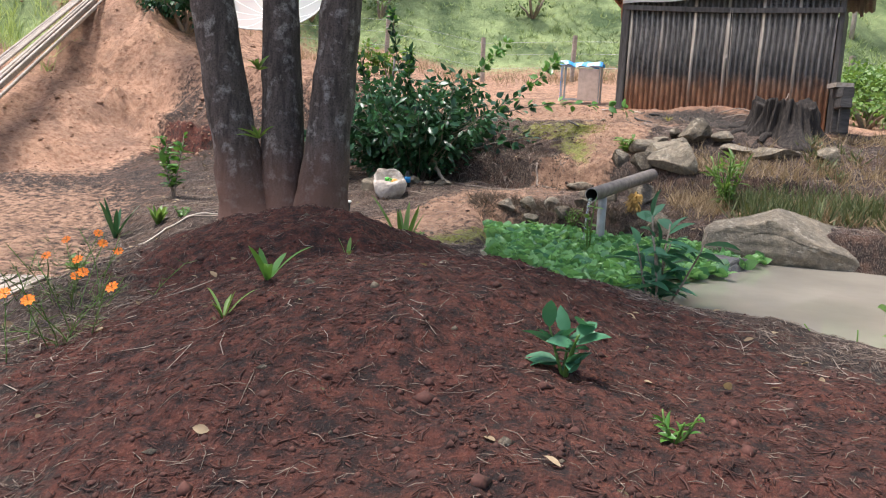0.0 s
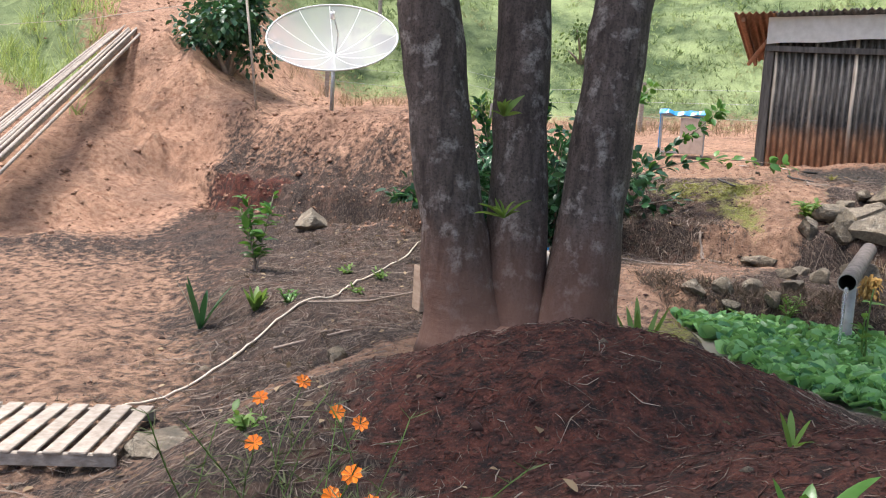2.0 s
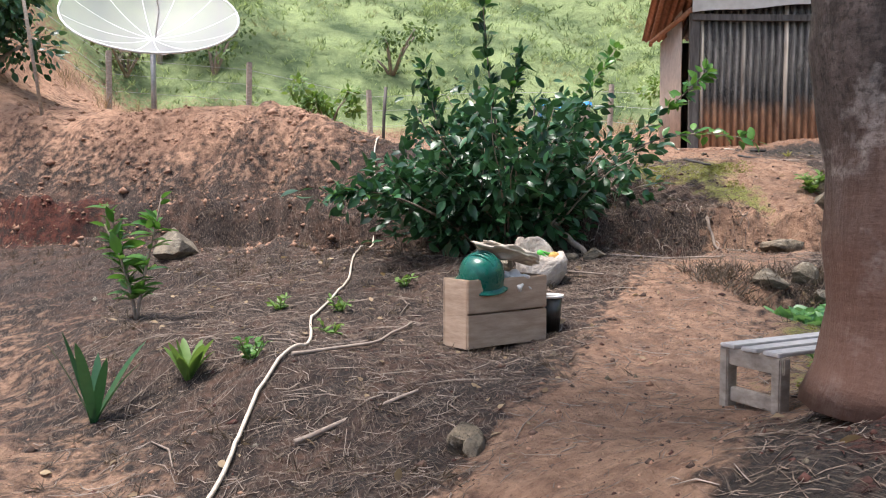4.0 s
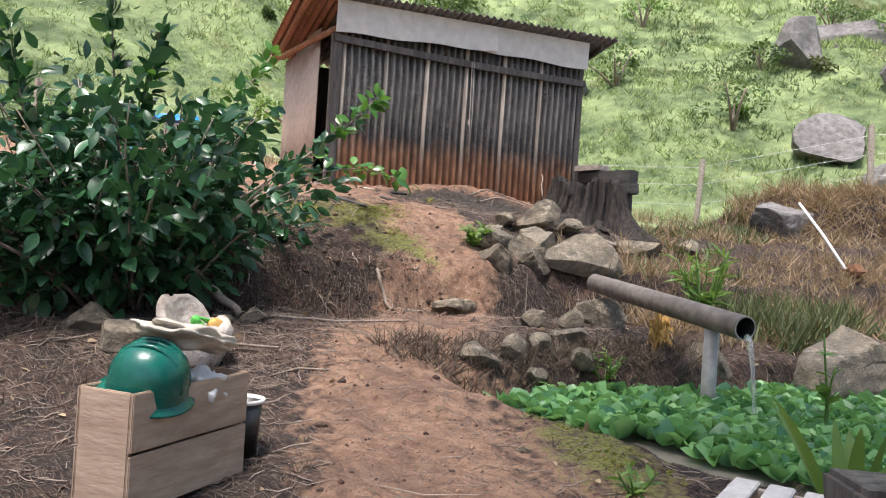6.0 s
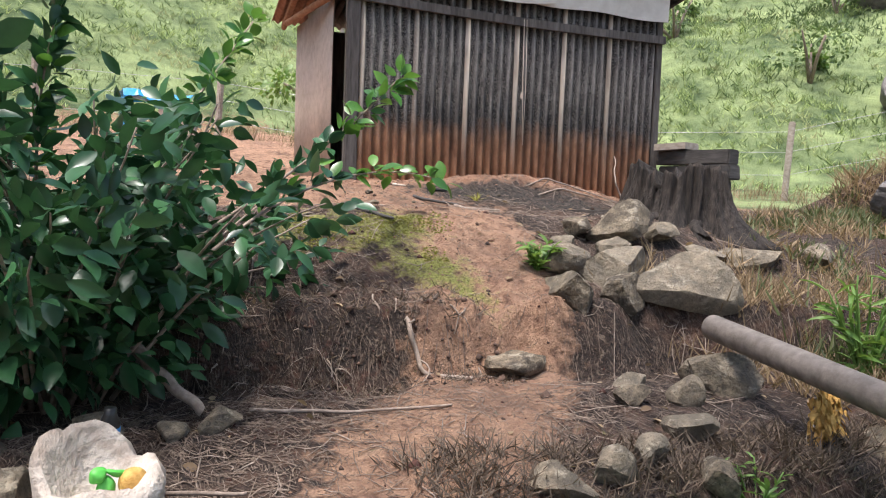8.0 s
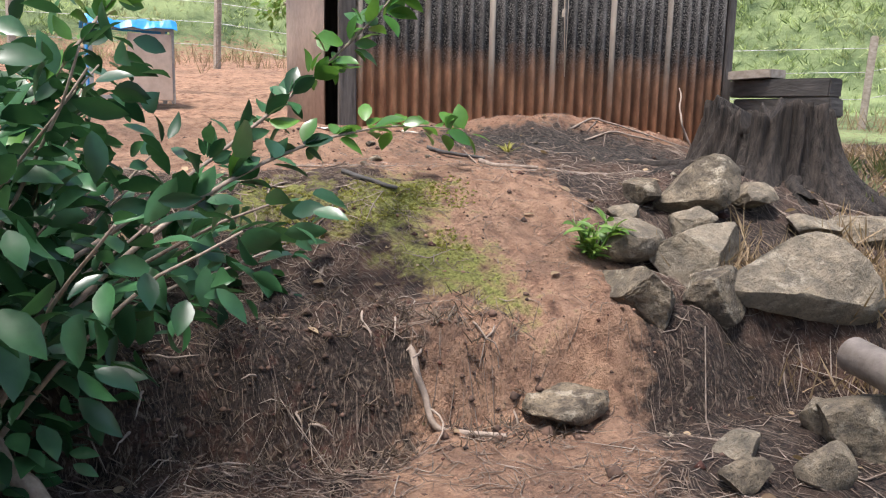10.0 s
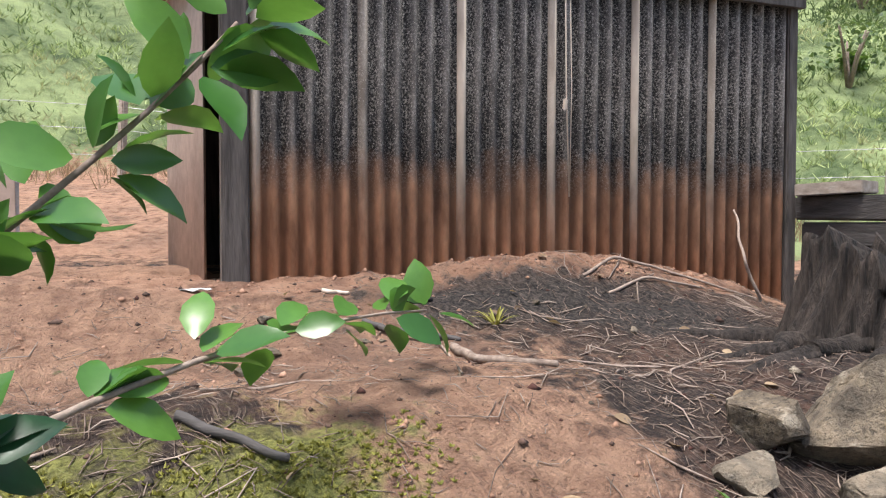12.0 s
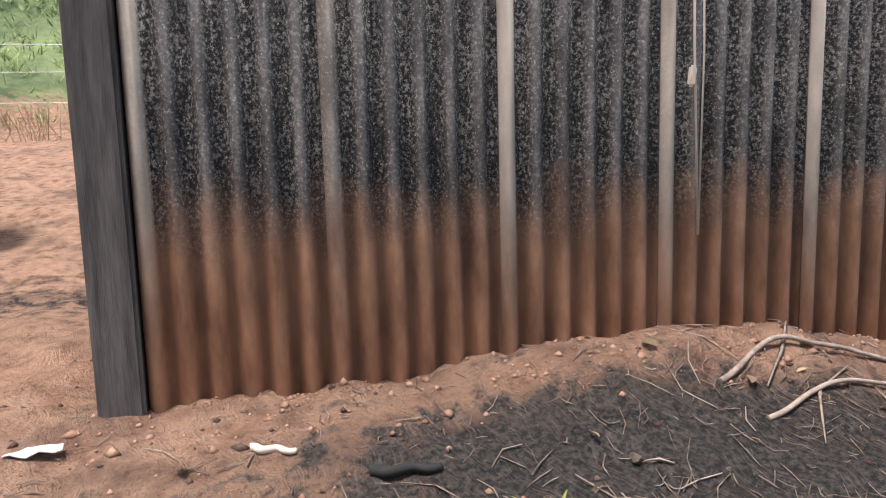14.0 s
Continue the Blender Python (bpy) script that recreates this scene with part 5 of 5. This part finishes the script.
scatter_twigs(6500, -5, 6.5, 3, 16, 61, 0.12, 0.003, TWIG, "twig_litter", "small dry twigs strewn over the earth", bare)
scatter_twigs(260, -5, 6.5, 6.5, 16, 71, 0.42, 0.007, TWIG, "stick_litter", "dry sticks lying on the earth", bare)


def pebbles(n, x0, x1, y0, y1, seed, size, material, name, label, keep):
    rng = np.random.default_rng(seed)
    x, y = spread(n, x0, x1, y0, y1, seed, keep)
    n = len(x)
    z = ground(x, y)
    base = np.array([(1, 0, 0), (-1, 0, 0), (0, 1, 0), (0, -1, 0), (0, 0, 1), (0, 0, -1.0)])
    s = rng.gamma(2, size / 2, n)[:, None, None] * rng.uniform(0.5, 1.2, (n, 6, 3))
    turn = rng.uniform(0, 6.3, n)
    c, k = np.cos(turn)[:, None], np.sin(turn)[:, None]
    p = base[None] * s
    p = np.stack([p[..., 0] * c - p[..., 1] * k, p[..., 0] * k + p[..., 1] * c, p[..., 2] * 0.7], -1)
    v = (np.stack([x, y, z], 1)[:, None] + p).reshape(-1, 3)
    tri = np.array([(0, 2, 4), (2, 1, 4), (1, 3, 4), (3, 0, 4), (2, 0, 5), (1, 2, 5), (3, 1, 5), (0, 3, 5)])
    f = (tri[None] + (np.arange(n) * 6)[:, None, None]).reshape(-1, 3)
    tagged(mesh_part(name, v, f, material), label, "clods", kind="stuff")


pebbles(60000, -5, 7, 0.8, 16, 81, 0.011, SOIL_CLOD, "clods", "crumbs of red earth on the ground", lambda x, y: (pond_depth(x, y) < 0.05) * (0.05 + 0.95 * masks(x, y)["red"]))
pebbles(500, -6, 7, 0.8, 17, 82, 0.018, STONE, "pebbles", "pale pebbles on the ground", lambda x, y: (pond_depth(x, y) < 0.05) * 1.0)
rng = np.random.default_rng(90)
x, y = spread(1500, -5, 6.5, 0.8, 16, 91, bare)
v, f = leaves(np.stack([x, y, ground(x, y) + 0.012], 1), np.stack([rng.normal(0, 1, len(x)), rng.normal(0, 1, len(x)), rng.normal(0, 0.25, len(x))], 1), rng.uniform(0.03, 0.085, len(x)), rng.uniform(0.6, 1.1, len(x)), rng, 0.4)
tagged(mesh_part("fallen_leaves", v, f, HAY), "dry fallen leaves on the earth", "leaves", kind="stuff")
scatter_twigs(4200, -1.6, 2.0, 11.6, 13.2, 81, 0.09, 0.0026, STRAW, "bank_straw", "pale dry needles and stalks over the cut bank", bare)


# ---- smaller plants and things ----
def plant(name, x, y, label, category, stems, leaf, size, width, seed, material=HERB, tall=0.5, out=0.35, each=8, z=None, lean=(0, 0), start=0.15):
    """Stems from one foot, with leaves along them."""
    rng = np.random.default_rng(seed)
    ob = thing(name, pose(x, y, height(x, y) if z is None else z), label, category)
    at, ways, sizes = [], [], []
    for k in range(stems):
        turn = 2 * math.pi * k / max(1, stems) + rng.uniform(-0.4, 0.4)
        way = Vector((math.cos(turn) * out + lean[0], math.sin(turn) * out + lean[1], 1))
        line = wander((0, 0, -0.03), way, tall * rng.uniform(0.75, 1.1), 6, 0.07, rng)
        part("stem", tube(line, [0.008 * (1 - 0.1 * i) * (1 + tall) for i in range(7)], 5), TWIG if tall > 0.8 else material, ob)
        for _ in range(each):
            t = rng.uniform(start, 1.0) * 6
            p = line[int(t)].lerp(line[min(6, int(t) + 1)], t % 1)
            at.append(tuple(p)), ways.append((rng.normal(0, 1), rng.normal(0, 1), rng.uniform(-0.1, 0.9))), sizes.append(size * rng.uniform(0.6, 1.15))
    v, f = leaves(at, ways, sizes, np.full(len(at), width) * rng.uniform(0.8, 1.2, len(at)), rng, 0.4)
    mesh_part("foliage", v, f, leaf, ob)
    return ob


def strap_plant(name, x, y, label, count, size, wide, seed, material=HERB, spread_out=0.7, category="plant", z=None):
    """Long arching leaves from one foot; each is a part."""
    rng = np.random.default_rng(seed)
    ob = thing(name, pose(x, y, height(x, y) if z is None else z), label, category)
    for k in range(count):
        turn = 2 * math.pi * k / count + rng.uniform(-0.5, 0.5)
        long, lean = size * rng.uniform(0.7, 1.15), spread_out * rng.uniform(0.4, 1.2)
        d, s = Vector((math.cos(turn), math.sin(turn), 0)), Vector((-math.sin(turn), math.cos(turn), 0))
        verts, faces = [], []
        for j in range(9):
            t = j / 8
            p = d * (long * lean * t) + Vector((0, 0, long * (t - 0.62 * lean * t * t) - 0.02))
            w = wide * math.sin(math.pi * min(1, 0.12 + 0.88 * t)) ** 0.7 * (1 if t < 1 else 0)
            verts += [p + s * w, p - Vector((0, 0, 0.25 * w)), p - s * w]
        for j in range(8):
            a = j * 3
            faces += [(a, a + 1, a + 4, a + 3), (a + 1, a + 2, a + 5, a + 4)]
        mesh_part("leaf", [tuple(q) for q in verts], faces, material, ob, smooth_faces=True)
    return ob


plant("sapling", -4.62, 12.6, "bright young sapling on the litter below the bank", "sapling", 3, NEW_LEAF, 0.2, 0.6, 1, tall=1.05, out=0.16, each=36)
strap_plant("agave", -4.72, 10.62, "dark strap-leaved plant beside the yard path", 7, 0.75, 0.035, 2, LEAF, 0.5)
strap_plant("lily_clump", -4.15, 10.75, "clump of broad green strap leaves on the litter", 14, 0.42, 0.035, 3, HERB, 0.55)
plant("weed", -3.75, 10.6, "low leafy weed on the litter", "weed", 6, NEW_LEAF, 0.07, 0.8, 4, tall=0.2, out=0.7)
strap_plant("corn_seedling", -0.89, 4.2, "young maize seedling on the red mound", 5, 0.36, 0.026, 5, NEW_LEAF, 0.85, "seedling")
strap_plant("grass_tuft", -0.98, 3.62, "thin green grass tuft on the red mound", 9, 0.24, 0.008, 6, HERB, 0.75, "grass")
strap_plant("corn_seedling", -0.55, 5.1, "young maize seedling on the red mound", 4, 0.2, 0.016, 16, HERB, 0.8, "seedling")
plant("cabbage_plant", 0.78, 3.1, "broad-leaved blue-green seedling on the red mound", "seedling", 4, plant_leaf, 0.16, 0.85, 7, tall=0.3, out=0.3, each=6)
plant("weed", 1.15, 2.5, "small pale weed on the red mound", "weed", 4, NEW_LEAF, 0.09, 0.6, 8, tall=0.16, out=0.6, each=4)
plant("pond_plant", 2.1, 6.95, "tall broad-leaved plant on the pond bank", "plant", 7, plant_leaf, 0.32, 0.55, 9, tall=1.1, out=0.24, each=13)
plant("bank_plant", 3.1, 5.2, "slender plant with round leaves at the water", "plant", 2, HERB, 0.13, 0.95, 10, tall=0.7, out=0.2, each=5)
plant("bank_plant", 3.75, 5.6, "slender plant with round leaves at the water", "plant", 3, HERB, 0.13, 0.95, 11, tall=0.75, out=0.25, each=6)
plant("rock_fern", 2.85, 13.12, "low fern growing against the boulders", "fern", 9, HERB, 0.14, 0.5, 12, tall=0.26, out=0.5, each=9)
plant("bank_fern", 1.75, 10.75, "small fern on the pond bank", "fern", 7, HERB, 0.10, 0.4, 13, tall=0.3, out=0.6, each=9)
plant("reed", 3.9, 10.95, "green reeds on the pond bank", "plant", 16, HERB, 0.22, 0.25, 14, tall=0.8, out=0.25, each=7)
plant("seedling", 1.75, 9.1, "tall thin seedling among the water plants", "seedling", 2, HERB, 0.12, 0.7, 15, tall=0.75, out=0.2, each=9, z=WATER)
strap_plant("corn_plant", -0.42, 8.35, "maize plants with drying leaves beside the tree", 8, 0.8, 0.03, 17, HERB, 0.45)


def cosmos(x, y, seed, blooms):
    """Feathery flower clump with orange blooms, each bloom a part."""
    rng = np.random.default_rng(seed)
    ob = thing("flower_clump", pose(x, y, height(x, y)), "feathery clump of orange cosmos flowers on the mound", "flowers", "orange flowers")
    at, ways = [], []
    for k in range(13):
        line = wander((rng.normal(0, 0.14), rng.normal(0, 0.12), -0.02), (rng.normal(0, 0.45), rng.normal(0, 0.45), 1), rng.uniform(0.25, 0.6), 6, 0.1, rng)
        if k < 10:
            part("stem", tube(line, 0.003, 4), HERB, ob)
        for p in line[1:]:
            for _ in range(5):
                at.append(tuple(p)), ways.append((rng.normal(0, 1), rng.normal(0, 1), rng.uniform(0, 1)))
        if k < blooms:
            bm = bmesh.new()
            face = Vector((rng.normal(0, 0.4), -0.6, 0.7)).to_track_quat("Z", "Y").to_matrix().to_4x4()
            m = Matrix.Translation(line[-1]) @ face
            hub = bm.verts.new(m @ Vector((0, 0, 0)))
            for q in range(8):
                a = q * math.pi / 4
                pts = [bm.verts.new(m @ Vector((r * math.cos(a + o), r * math.sin(a + o), h))) for r, o, h in ((0.032, -0.34, 0.010), (0.040, 0.0, 0.006), (0.032, 0.34, 0.010))]
                bm.faces.new((hub, *pts))
            part("bloom", bm, PETAL, ob, "orange bloom")
    v, f = leaves(at, ways, rng.uniform(0.04, 0.10, len(at)), np.full(len(at), 0.07), rng, 0.8, BLADE, BLADE_FACES)
    mesh_part("foliage", v, f, DRAB, ob)


cosmos(-2.35, 4.75, 31, 4)
cosmos(-2.75, 5.2, 32, 4)
cosmos(-1.95, 3.75, 33, 3)

# dry yellow fern hanging at the pond wall
fern = thing("dry_fern", pose(2.60, 10.75, 0.55, 0, 0, -25), "dry ochre fern frond hanging at the pond wall", "fern")
rng = np.random.default_rng(44)
v, f = leaves([(rng.uniform(-0.085, 0.085), rng.normal(-0.02, 0.03), -0.5 * t) for t in np.linspace(0, 1, 520)], np.stack([rng.normal(0, 0.8, 520), rng.normal(-0.5, 0.4, 520), np.full(520, -0.9)], 1),
              rng.uniform(0.04, 0.09, 520), np.full(520, 0.55), rng)
mesh_part("frond", v, f, OCHRE, fern)
part("rib", tube([(0, 0, 0.02), (0.0, -0.03, -0.28), (0, -0.02, -0.52)], 0.016, 6), OCHRE, fern)

# rod with a red foot beyond the pond
rod = thing("rod", pose(7.2, 10.75, height(7.2, 10.75)), "pale thin rod leaning from a red clay lump", "rod")
part("shaft", tube([(0.0, -0.2, 0.0), (0.4, 0.25, 0.48), (0.85, 0.75, 0.95)], 0.02, 6), DISH_WHITE, rod)
part("foot", block((0.35, 0.2, 0.14), (0.05, -0.25, 0.03), (0, 10, 40), 0.05, 0.03), RUSTED, rod, "red lump at its foot")

# open booth with a blue cover, behind the shed
booth = thing("covered_booth", pose(2.95, 20.3, height(2.95, 20.3), 0, 0, -14) @ Matrix.Scale(1.0, 4), "open frame booth with blue sheeting and a cream panel", "booth")
for x in (-0.46, 0.46):
    for y in (-0.3, 0.3):
        part("post", block((0.045, 0.045, 0.95), (x, y, 0.475), bevel=0.006), METAL, booth)
part("panel", block((0.5, 0.02, 0.78), (0.2, -0.325, 0.43), bevel=0.004), CREAM, booth, "cream panel")
part("rail", block((0.92, 0.03, 0.05), (0, -0.3, 0.88), bevel=0.006), METAL, booth)
part("rail", block((0.92, 0.03, 0.05), (0, -0.3, 0.06), bevel=0.006), METAL, booth)
part("side_sheet", block((0.02, 0.25, 0.85), (-0.49, -0.15, 0.48), (0, 0, 0), 0.004, 0.02), BLUE_PLASTIC, booth, "blue plastic sheet")
bm = bmesh.new()
bmesh.ops.create_grid(bm, x_segments=16, y_segments=10, size=0.5, matrix=Matrix.Translation((0, 0, 0.97)) @ Matrix.Diagonal((1.04, 0.72, 1, 1)))
for vert in bm.verts:
    vert.co.z += 0.07 * noise.noise(vert.co * 5) - (0.09 if abs(vert.co.y) > 0.34 else 0)
bmesh.ops.solidify(bm, geom=bm.faces[:], thickness=0.006)
part("cover", bm, BLUE_PLASTIC, booth, "crumpled blue cover")


def stick(points, r, label, name="stick", material=TWIG, lift=0.5):
    ob = thing(name, Matrix.Identity(4), label, "stick")
    pts = [(x, y, height(x, y) + z + r * lift) for x, y, z in points]
    line = []
    for a, b in zip(pts, pts[1:]):
        line += [tuple(a[i] + (b[i] - a[i]) * t for i in range(3)) for t in (0, 0.33, 0.66)]
    line.append(pts[-1])
    for _ in range(2):
        cut = [line[0]]
        for a, b in zip(line, line[1:]):
            cut += [tuple(a[i] * 0.75 + b[i] * 0.25 for i in range(3)), tuple(a[i] * 0.25 + b[i] * 0.75 for i in range(3))]
        line = cut + [line[-1]]
    sway = min(0.5 * r, 0.009)
    line = [(p[0] + sway * math.sin(0.9 * k), p[1] + sway * math.cos(0.7 * k), p[2]) for k, p in enumerate(line)]
    part("stick", tube(line, [r * (1 - 0.4 * k / len(line)) for k in range(len(line))], 7), material, ob)


stick([(1.38, 13.05, 0.02), (1.40, 12.88, 0.0), (1.62, 12.62, 0.0)], 0.019, "bent grey root lying on the path")
stick([(4.87, 14.95, 0.0), (5.2, 14.95, 0.03), (5.5, 14.78, 0.02), (5.95, 14.35, 0.0)], 0.012, "thin pale stick lying by the shed")
stick([(5.9, 14.3, 0.0), (5.75, 14.35, 0.25), (5.95, 14.5, 0.5)], 0.012, "thin dry branch standing by the shed")
stick([(3.47, 14.71, 0), (3.42, 14.5, 0.01), (3.6, 14.2, 0.0)], 0.024, "dark dry stick on the earth")
stick([(2.02, 14.5, 0.01), (2.17, 14.14, 0.01)], 0.02, "dark charred board on the moss", "charred_board", DARK_WOOD)
stick([(-0.42, 13.5, 0.42), (-0.3, 13.2, 0.22), (-0.15, 12.95, 0.02)], 0.045, "pale log leaning under the bush", "log")
stick([(0.1, 12.9, 0.0), (0.6, 12.6, 0.02), (1.1, 12.3, 0.0)], 0.012, "long thin stick on the litter")
stick([(-0.9, 12.4, 0.03), (-0.4, 12.1, 0.02)], 0.014, "dry stick on the litter")
stick([(-3.5, 10.4, 0.02), (-2.9, 10.7, 0.03), (-2.4, 11.6, 0.02)], 0.014, "dry stick on the litter")
stick([(-3.6, 9.3, 0.02), (-2.9, 9.5, 0.02)], 0.016, "dry stick on the litter")
stick([(3.42, 15.6, 0.0), (3.52, 15.52, 0.0)], 0.015, "short broken piece of pale pipe", "pipe_piece", HOSE)
stick([(3.65, 15.3, 0.0), (3.82, 15.2, 0.0)], 0.02, "charred lump of wood in the ashes", "charred_wood", BLACK)

# small vertical rootlets and stubble on the cut bank
x, y = spread(900, -0.6, 2.1, 12.2, 14.2, 95, lambda x, y: smooth(11.95, 12.15, slope_up(x, y)) * smooth(12.9, 12.6, slope_up(x, y)))
tufts("bank_roots", x, y, 0.11, 0.006, 6, STUBBLE, "fine dry roots on the cut bank", "roots", 96, 1.2)
x, y = spread(1500, 0.3, 3.4, 10.4, 12.2, 97, lambda x, y: smooth(10.2, 10.4, across(x, y)) * smooth(11.1, 10.7, across(x, y)))
tufts("pond_bank_stubble", x, y, 0.17, 0.008, 8, STUBBLE, "dry stubble hanging over the pond bank", "grass", 98, 1.1)
x, y = spread(6500, 0.6, 2.8, 12.9, 15, 99, lambda x, y: smooth(0.45, 0.7, masks(x, y)["moss"] + 0.45 * wave(x, y, 0.22, 71)))
tufts("moss", x, y, 0.018, 0.008, 8, MOSS, "low yellow-green moss beside the path", "moss", 100, 1.2)
x, y = spread(2600, -1.2, 1.6, 8, 11, 101, lambda x, y: smooth(0.45, 0.7, masks(x, y)["moss"] + 0.45 * wave(x, y, 0.22, 71)) * (pond_depth(x, y) < 0.1))
tufts("pond_moss", x, y, 0.02, 0.01, 8, MOSS, "low yellow-green moss along the pond", "moss", 102, 1.2)
x, y = spread(900, -14, -8, 20, 30, 103, lambda x, y: masks(x, y)["grass"])
tufts("bank_top_grass", x, y, 0.6, 0.025, 10, SPRIG, "long yellow grass on top of the red bank", "grass", 104, 0.5)

rock(-3.78, 6.95, (0.62, 0.42, 0.2), 15, 120, label="flat worn stone at the end of the pallet", name="flat_stone", sink=0.4)
# low weeds at the foot of the hose and along the mound
for k, (px, py) in enumerate(((-3.1, 11.4), (-2.9, 12.2), (-3.4, 12.6), (-2.2, 12.7), (-0.35, 9.3), (1.3, 10.9), (-3.0, 6.1))):
    plant("weed", px, py, "low green weed on the litter", "weed", 5, HERB, 0.08, 0.7, 130 + k, tall=0.16, out=0.8, each=6)
rock(-2.91, 8.63, (0.2, 0.16, 0.16), 30, 141, label="small pale stone in the litter", group="loose stones")
rock(-2.88, 8.52, (0.13, 0.1, 0.12), 80, 142, label="small pale stone in the litter", group="loose stones")
scatter_twigs(20000, -3.0, 4.2, 0.8, 8.2, 151, 0.035, 0.0035, SOIL_CLOD, "mound_crumbs", "short dark-red fibres and crumbs over the mound", lambda x, y: masks(x, y)["red"] * (pond_depth(x, y) < 0.05))
scatter_twigs(3000, -3.0, 4.2, 0.8, 8.2, 161, 0.045, 0.0018, STRAW, "mound_straw", "bits of dry straw over the mound", lambda x, y: masks(x, y)["red"] * (pond_depth(x, y) < 0.05))
# crumbled earth heaped along the foot of the shed
pebbles(4500, 3.0, 6.8, 14.2, 16.4, 171, 0.008, CLAY_CLOD, "wall_clods", "crumbled orange earth heaped along the shed", lambda x, y: smooth(0.28, 0.05, np.abs(across(x, y) - 15.78)))
pebbles(5000, -7.5, -1.6, 13.0, 19.5, 172, 0.022, CLAY_CLOD, "bank_clods", "crumbled earth on the cut bank", lambda x, y: smooth(11.0, 12.2, slope_up(x, y)) * smooth(16.0, 14.6, slope_up(x, y)))
# ragged stubble on the bank below the terrace
x, y = spread(1800, -7.0, -1.4, 10.0, 18.0, 173, lambda x, y: smooth(9.5, 11.0, slope_up(x, y)) * smooth(14.5, 13.5, slope_up(x, y)) * 0.7)
tufts("bank_stubble", x, y, 0.14, 0.007, 6, STUBBLE, "dry stubble on the cut bank", "grass", 174, 0.9)
pebbles(3000, -14.0, -6.0, 13.5, 27.0, 175, 0.028, CLAY_CLOD, "slope_clods", "crumbled clay on the red slope", lambda x, y: masks(x, y)["clay"])
# by the shed: a grass tuft, scraps and broken clods
stick([(4.89, 14.78, 0.0), (5.2, 14.72, 0.02), (5.64, 14.55, 0.0)], 0.011, "thin grey stick lying by the shed")
stick([(3.36, 15.2, 0.0), (3.40, 15.05, 0.02), (3.62, 14.78, 0.0)], 0.02, "dark dry stick on the earth", material=DARK_WOOD)
strap_plant("grass_tuft", 3.91, 14.82, "thin yellow-green grass tuft in the ashes", 16, 0.17, 0.006, 181, MOSS, 0.9, "grass")
for k, (px, py, w) in enumerate(((2.94, 15.42, 0.06), (4.5, 14.38, 0.06), (4.35, 14.9, 0.04), (3.2, 15.0, 0.05), (2.75, 15.1, 0.07), (2.5, 14.9, 0.05))):
    rock(px, py, (w * 1.3, w, w * 0.8), 40 * k, 190 + k, label="small pale stone on the trodden earth", group="small stones by the shed")
scrap = thing("plastic_scrap", pose(2.9, 15.98, height(2.9, 15.98) + 0.004, 0, 0, -20), "torn white plastic scrap lying on the earth", "scrap")
bm = bmesh.new()
bmesh.ops.create_grid(bm, x_segments=8, y_segments=4, size=0.5, matrix=Matrix.Diagonal((0.15, 0.05, 1, 1)))
for vert in bm.verts:
    vert.co += Vector(noise.noise_vector(vert.co * 22)) * 0.014 + Vector((0, 0, 0.012))
bmesh.ops.solidify(bm, geom=bm.faces[:], thickness=0.003)
part("scrap", bm, WHITE_PLASTIC, scrap)
# finer litter where the path is walked
scatter_twigs(9000, -3.5, 5.5, 8.0, 15.6, 183, 0.045, 0.0022, TWIG, "fine_litter", "short brown stalks and needles on the path", lambda x, y: 0.55 * (pond_depth(x, y) < 0.05) * (1 - masks(x, y)["red"]))
# torn earth, roots and clumps on the cut bank below the shed
BANK_CLOD = plain("bank_clod", (0.016, 0.010, 0.008), (0.15, 0.085, 0.06), 14, 0.95)


def on_bank(x, y):
    return smooth(11.9, 12.15, slope_up(x, y)) * smooth(12.75, 12.45, slope_up(x, y))


pebbles(5200, -2.6, 2.0, 12.4, 15.2, 201, 0.015, BANK_CLOD, "torn_earth", "torn dark earth and clods on the cut bank", on_bank)
rng = np.random.default_rng(203)
roots = thing("bank_roots_bundle", Matrix.Identity(4), "pale dry roots sticking out of the cut bank", "roots")
x, y = spread(150, -1.6, 2.0, 12.6, 14.6, 204, on_bank)
for px, py in zip(x, y):
    line = wander((px, py, height(px, py) - 0.02), (rng.normal(-0.3, 0.5), rng.normal(-0.8, 0.3), rng.uniform(-0.3, 0.6)), rng.uniform(0.12, 0.34), 6, 0.3, rng, 0.22)
    part("root", tube(line, [0.008 * (1 - 0.12 * q) for q in range(7)], 5), TWIG, roots)
# clumps of litter that break up the earth
x, y = spread(700, -5.0, 0.5, 8.0, 15.0, 205, lambda x, y: bare(x, y) * smooth(0.0, 0.5, wave(x, y, 0.8, 81)))
tufts("litter_clumps", x, y, 0.10, 0.007, 9, STUBBLE, "dry brown clumps of dead weeds on the earth", "weeds", 206, 1.3)
# crumbs of dry earth on the trodden ground
pebbles(16000, -5.5, 5.5, 7.0, 16.6, 211, 0.0075, CLAY_CLOD, "path_crumbs", "crumbs of dry orange earth on the path", lambda x, y: masks(x, y)["path"] * (pond_depth(x, y) < 0.05))
pebbles(5000, -5.5, 5.5, 7.0, 16.6, 212, 0.010, BANK_CLOD, "dark_crumbs", "dark crumbs of earth on the trodden ground", lambda x, y: (0.4 + 0.6 * masks(x, y)["path"]) * (1 - masks(x, y)["red"]) * (pond_depth(x, y) < 0.05))
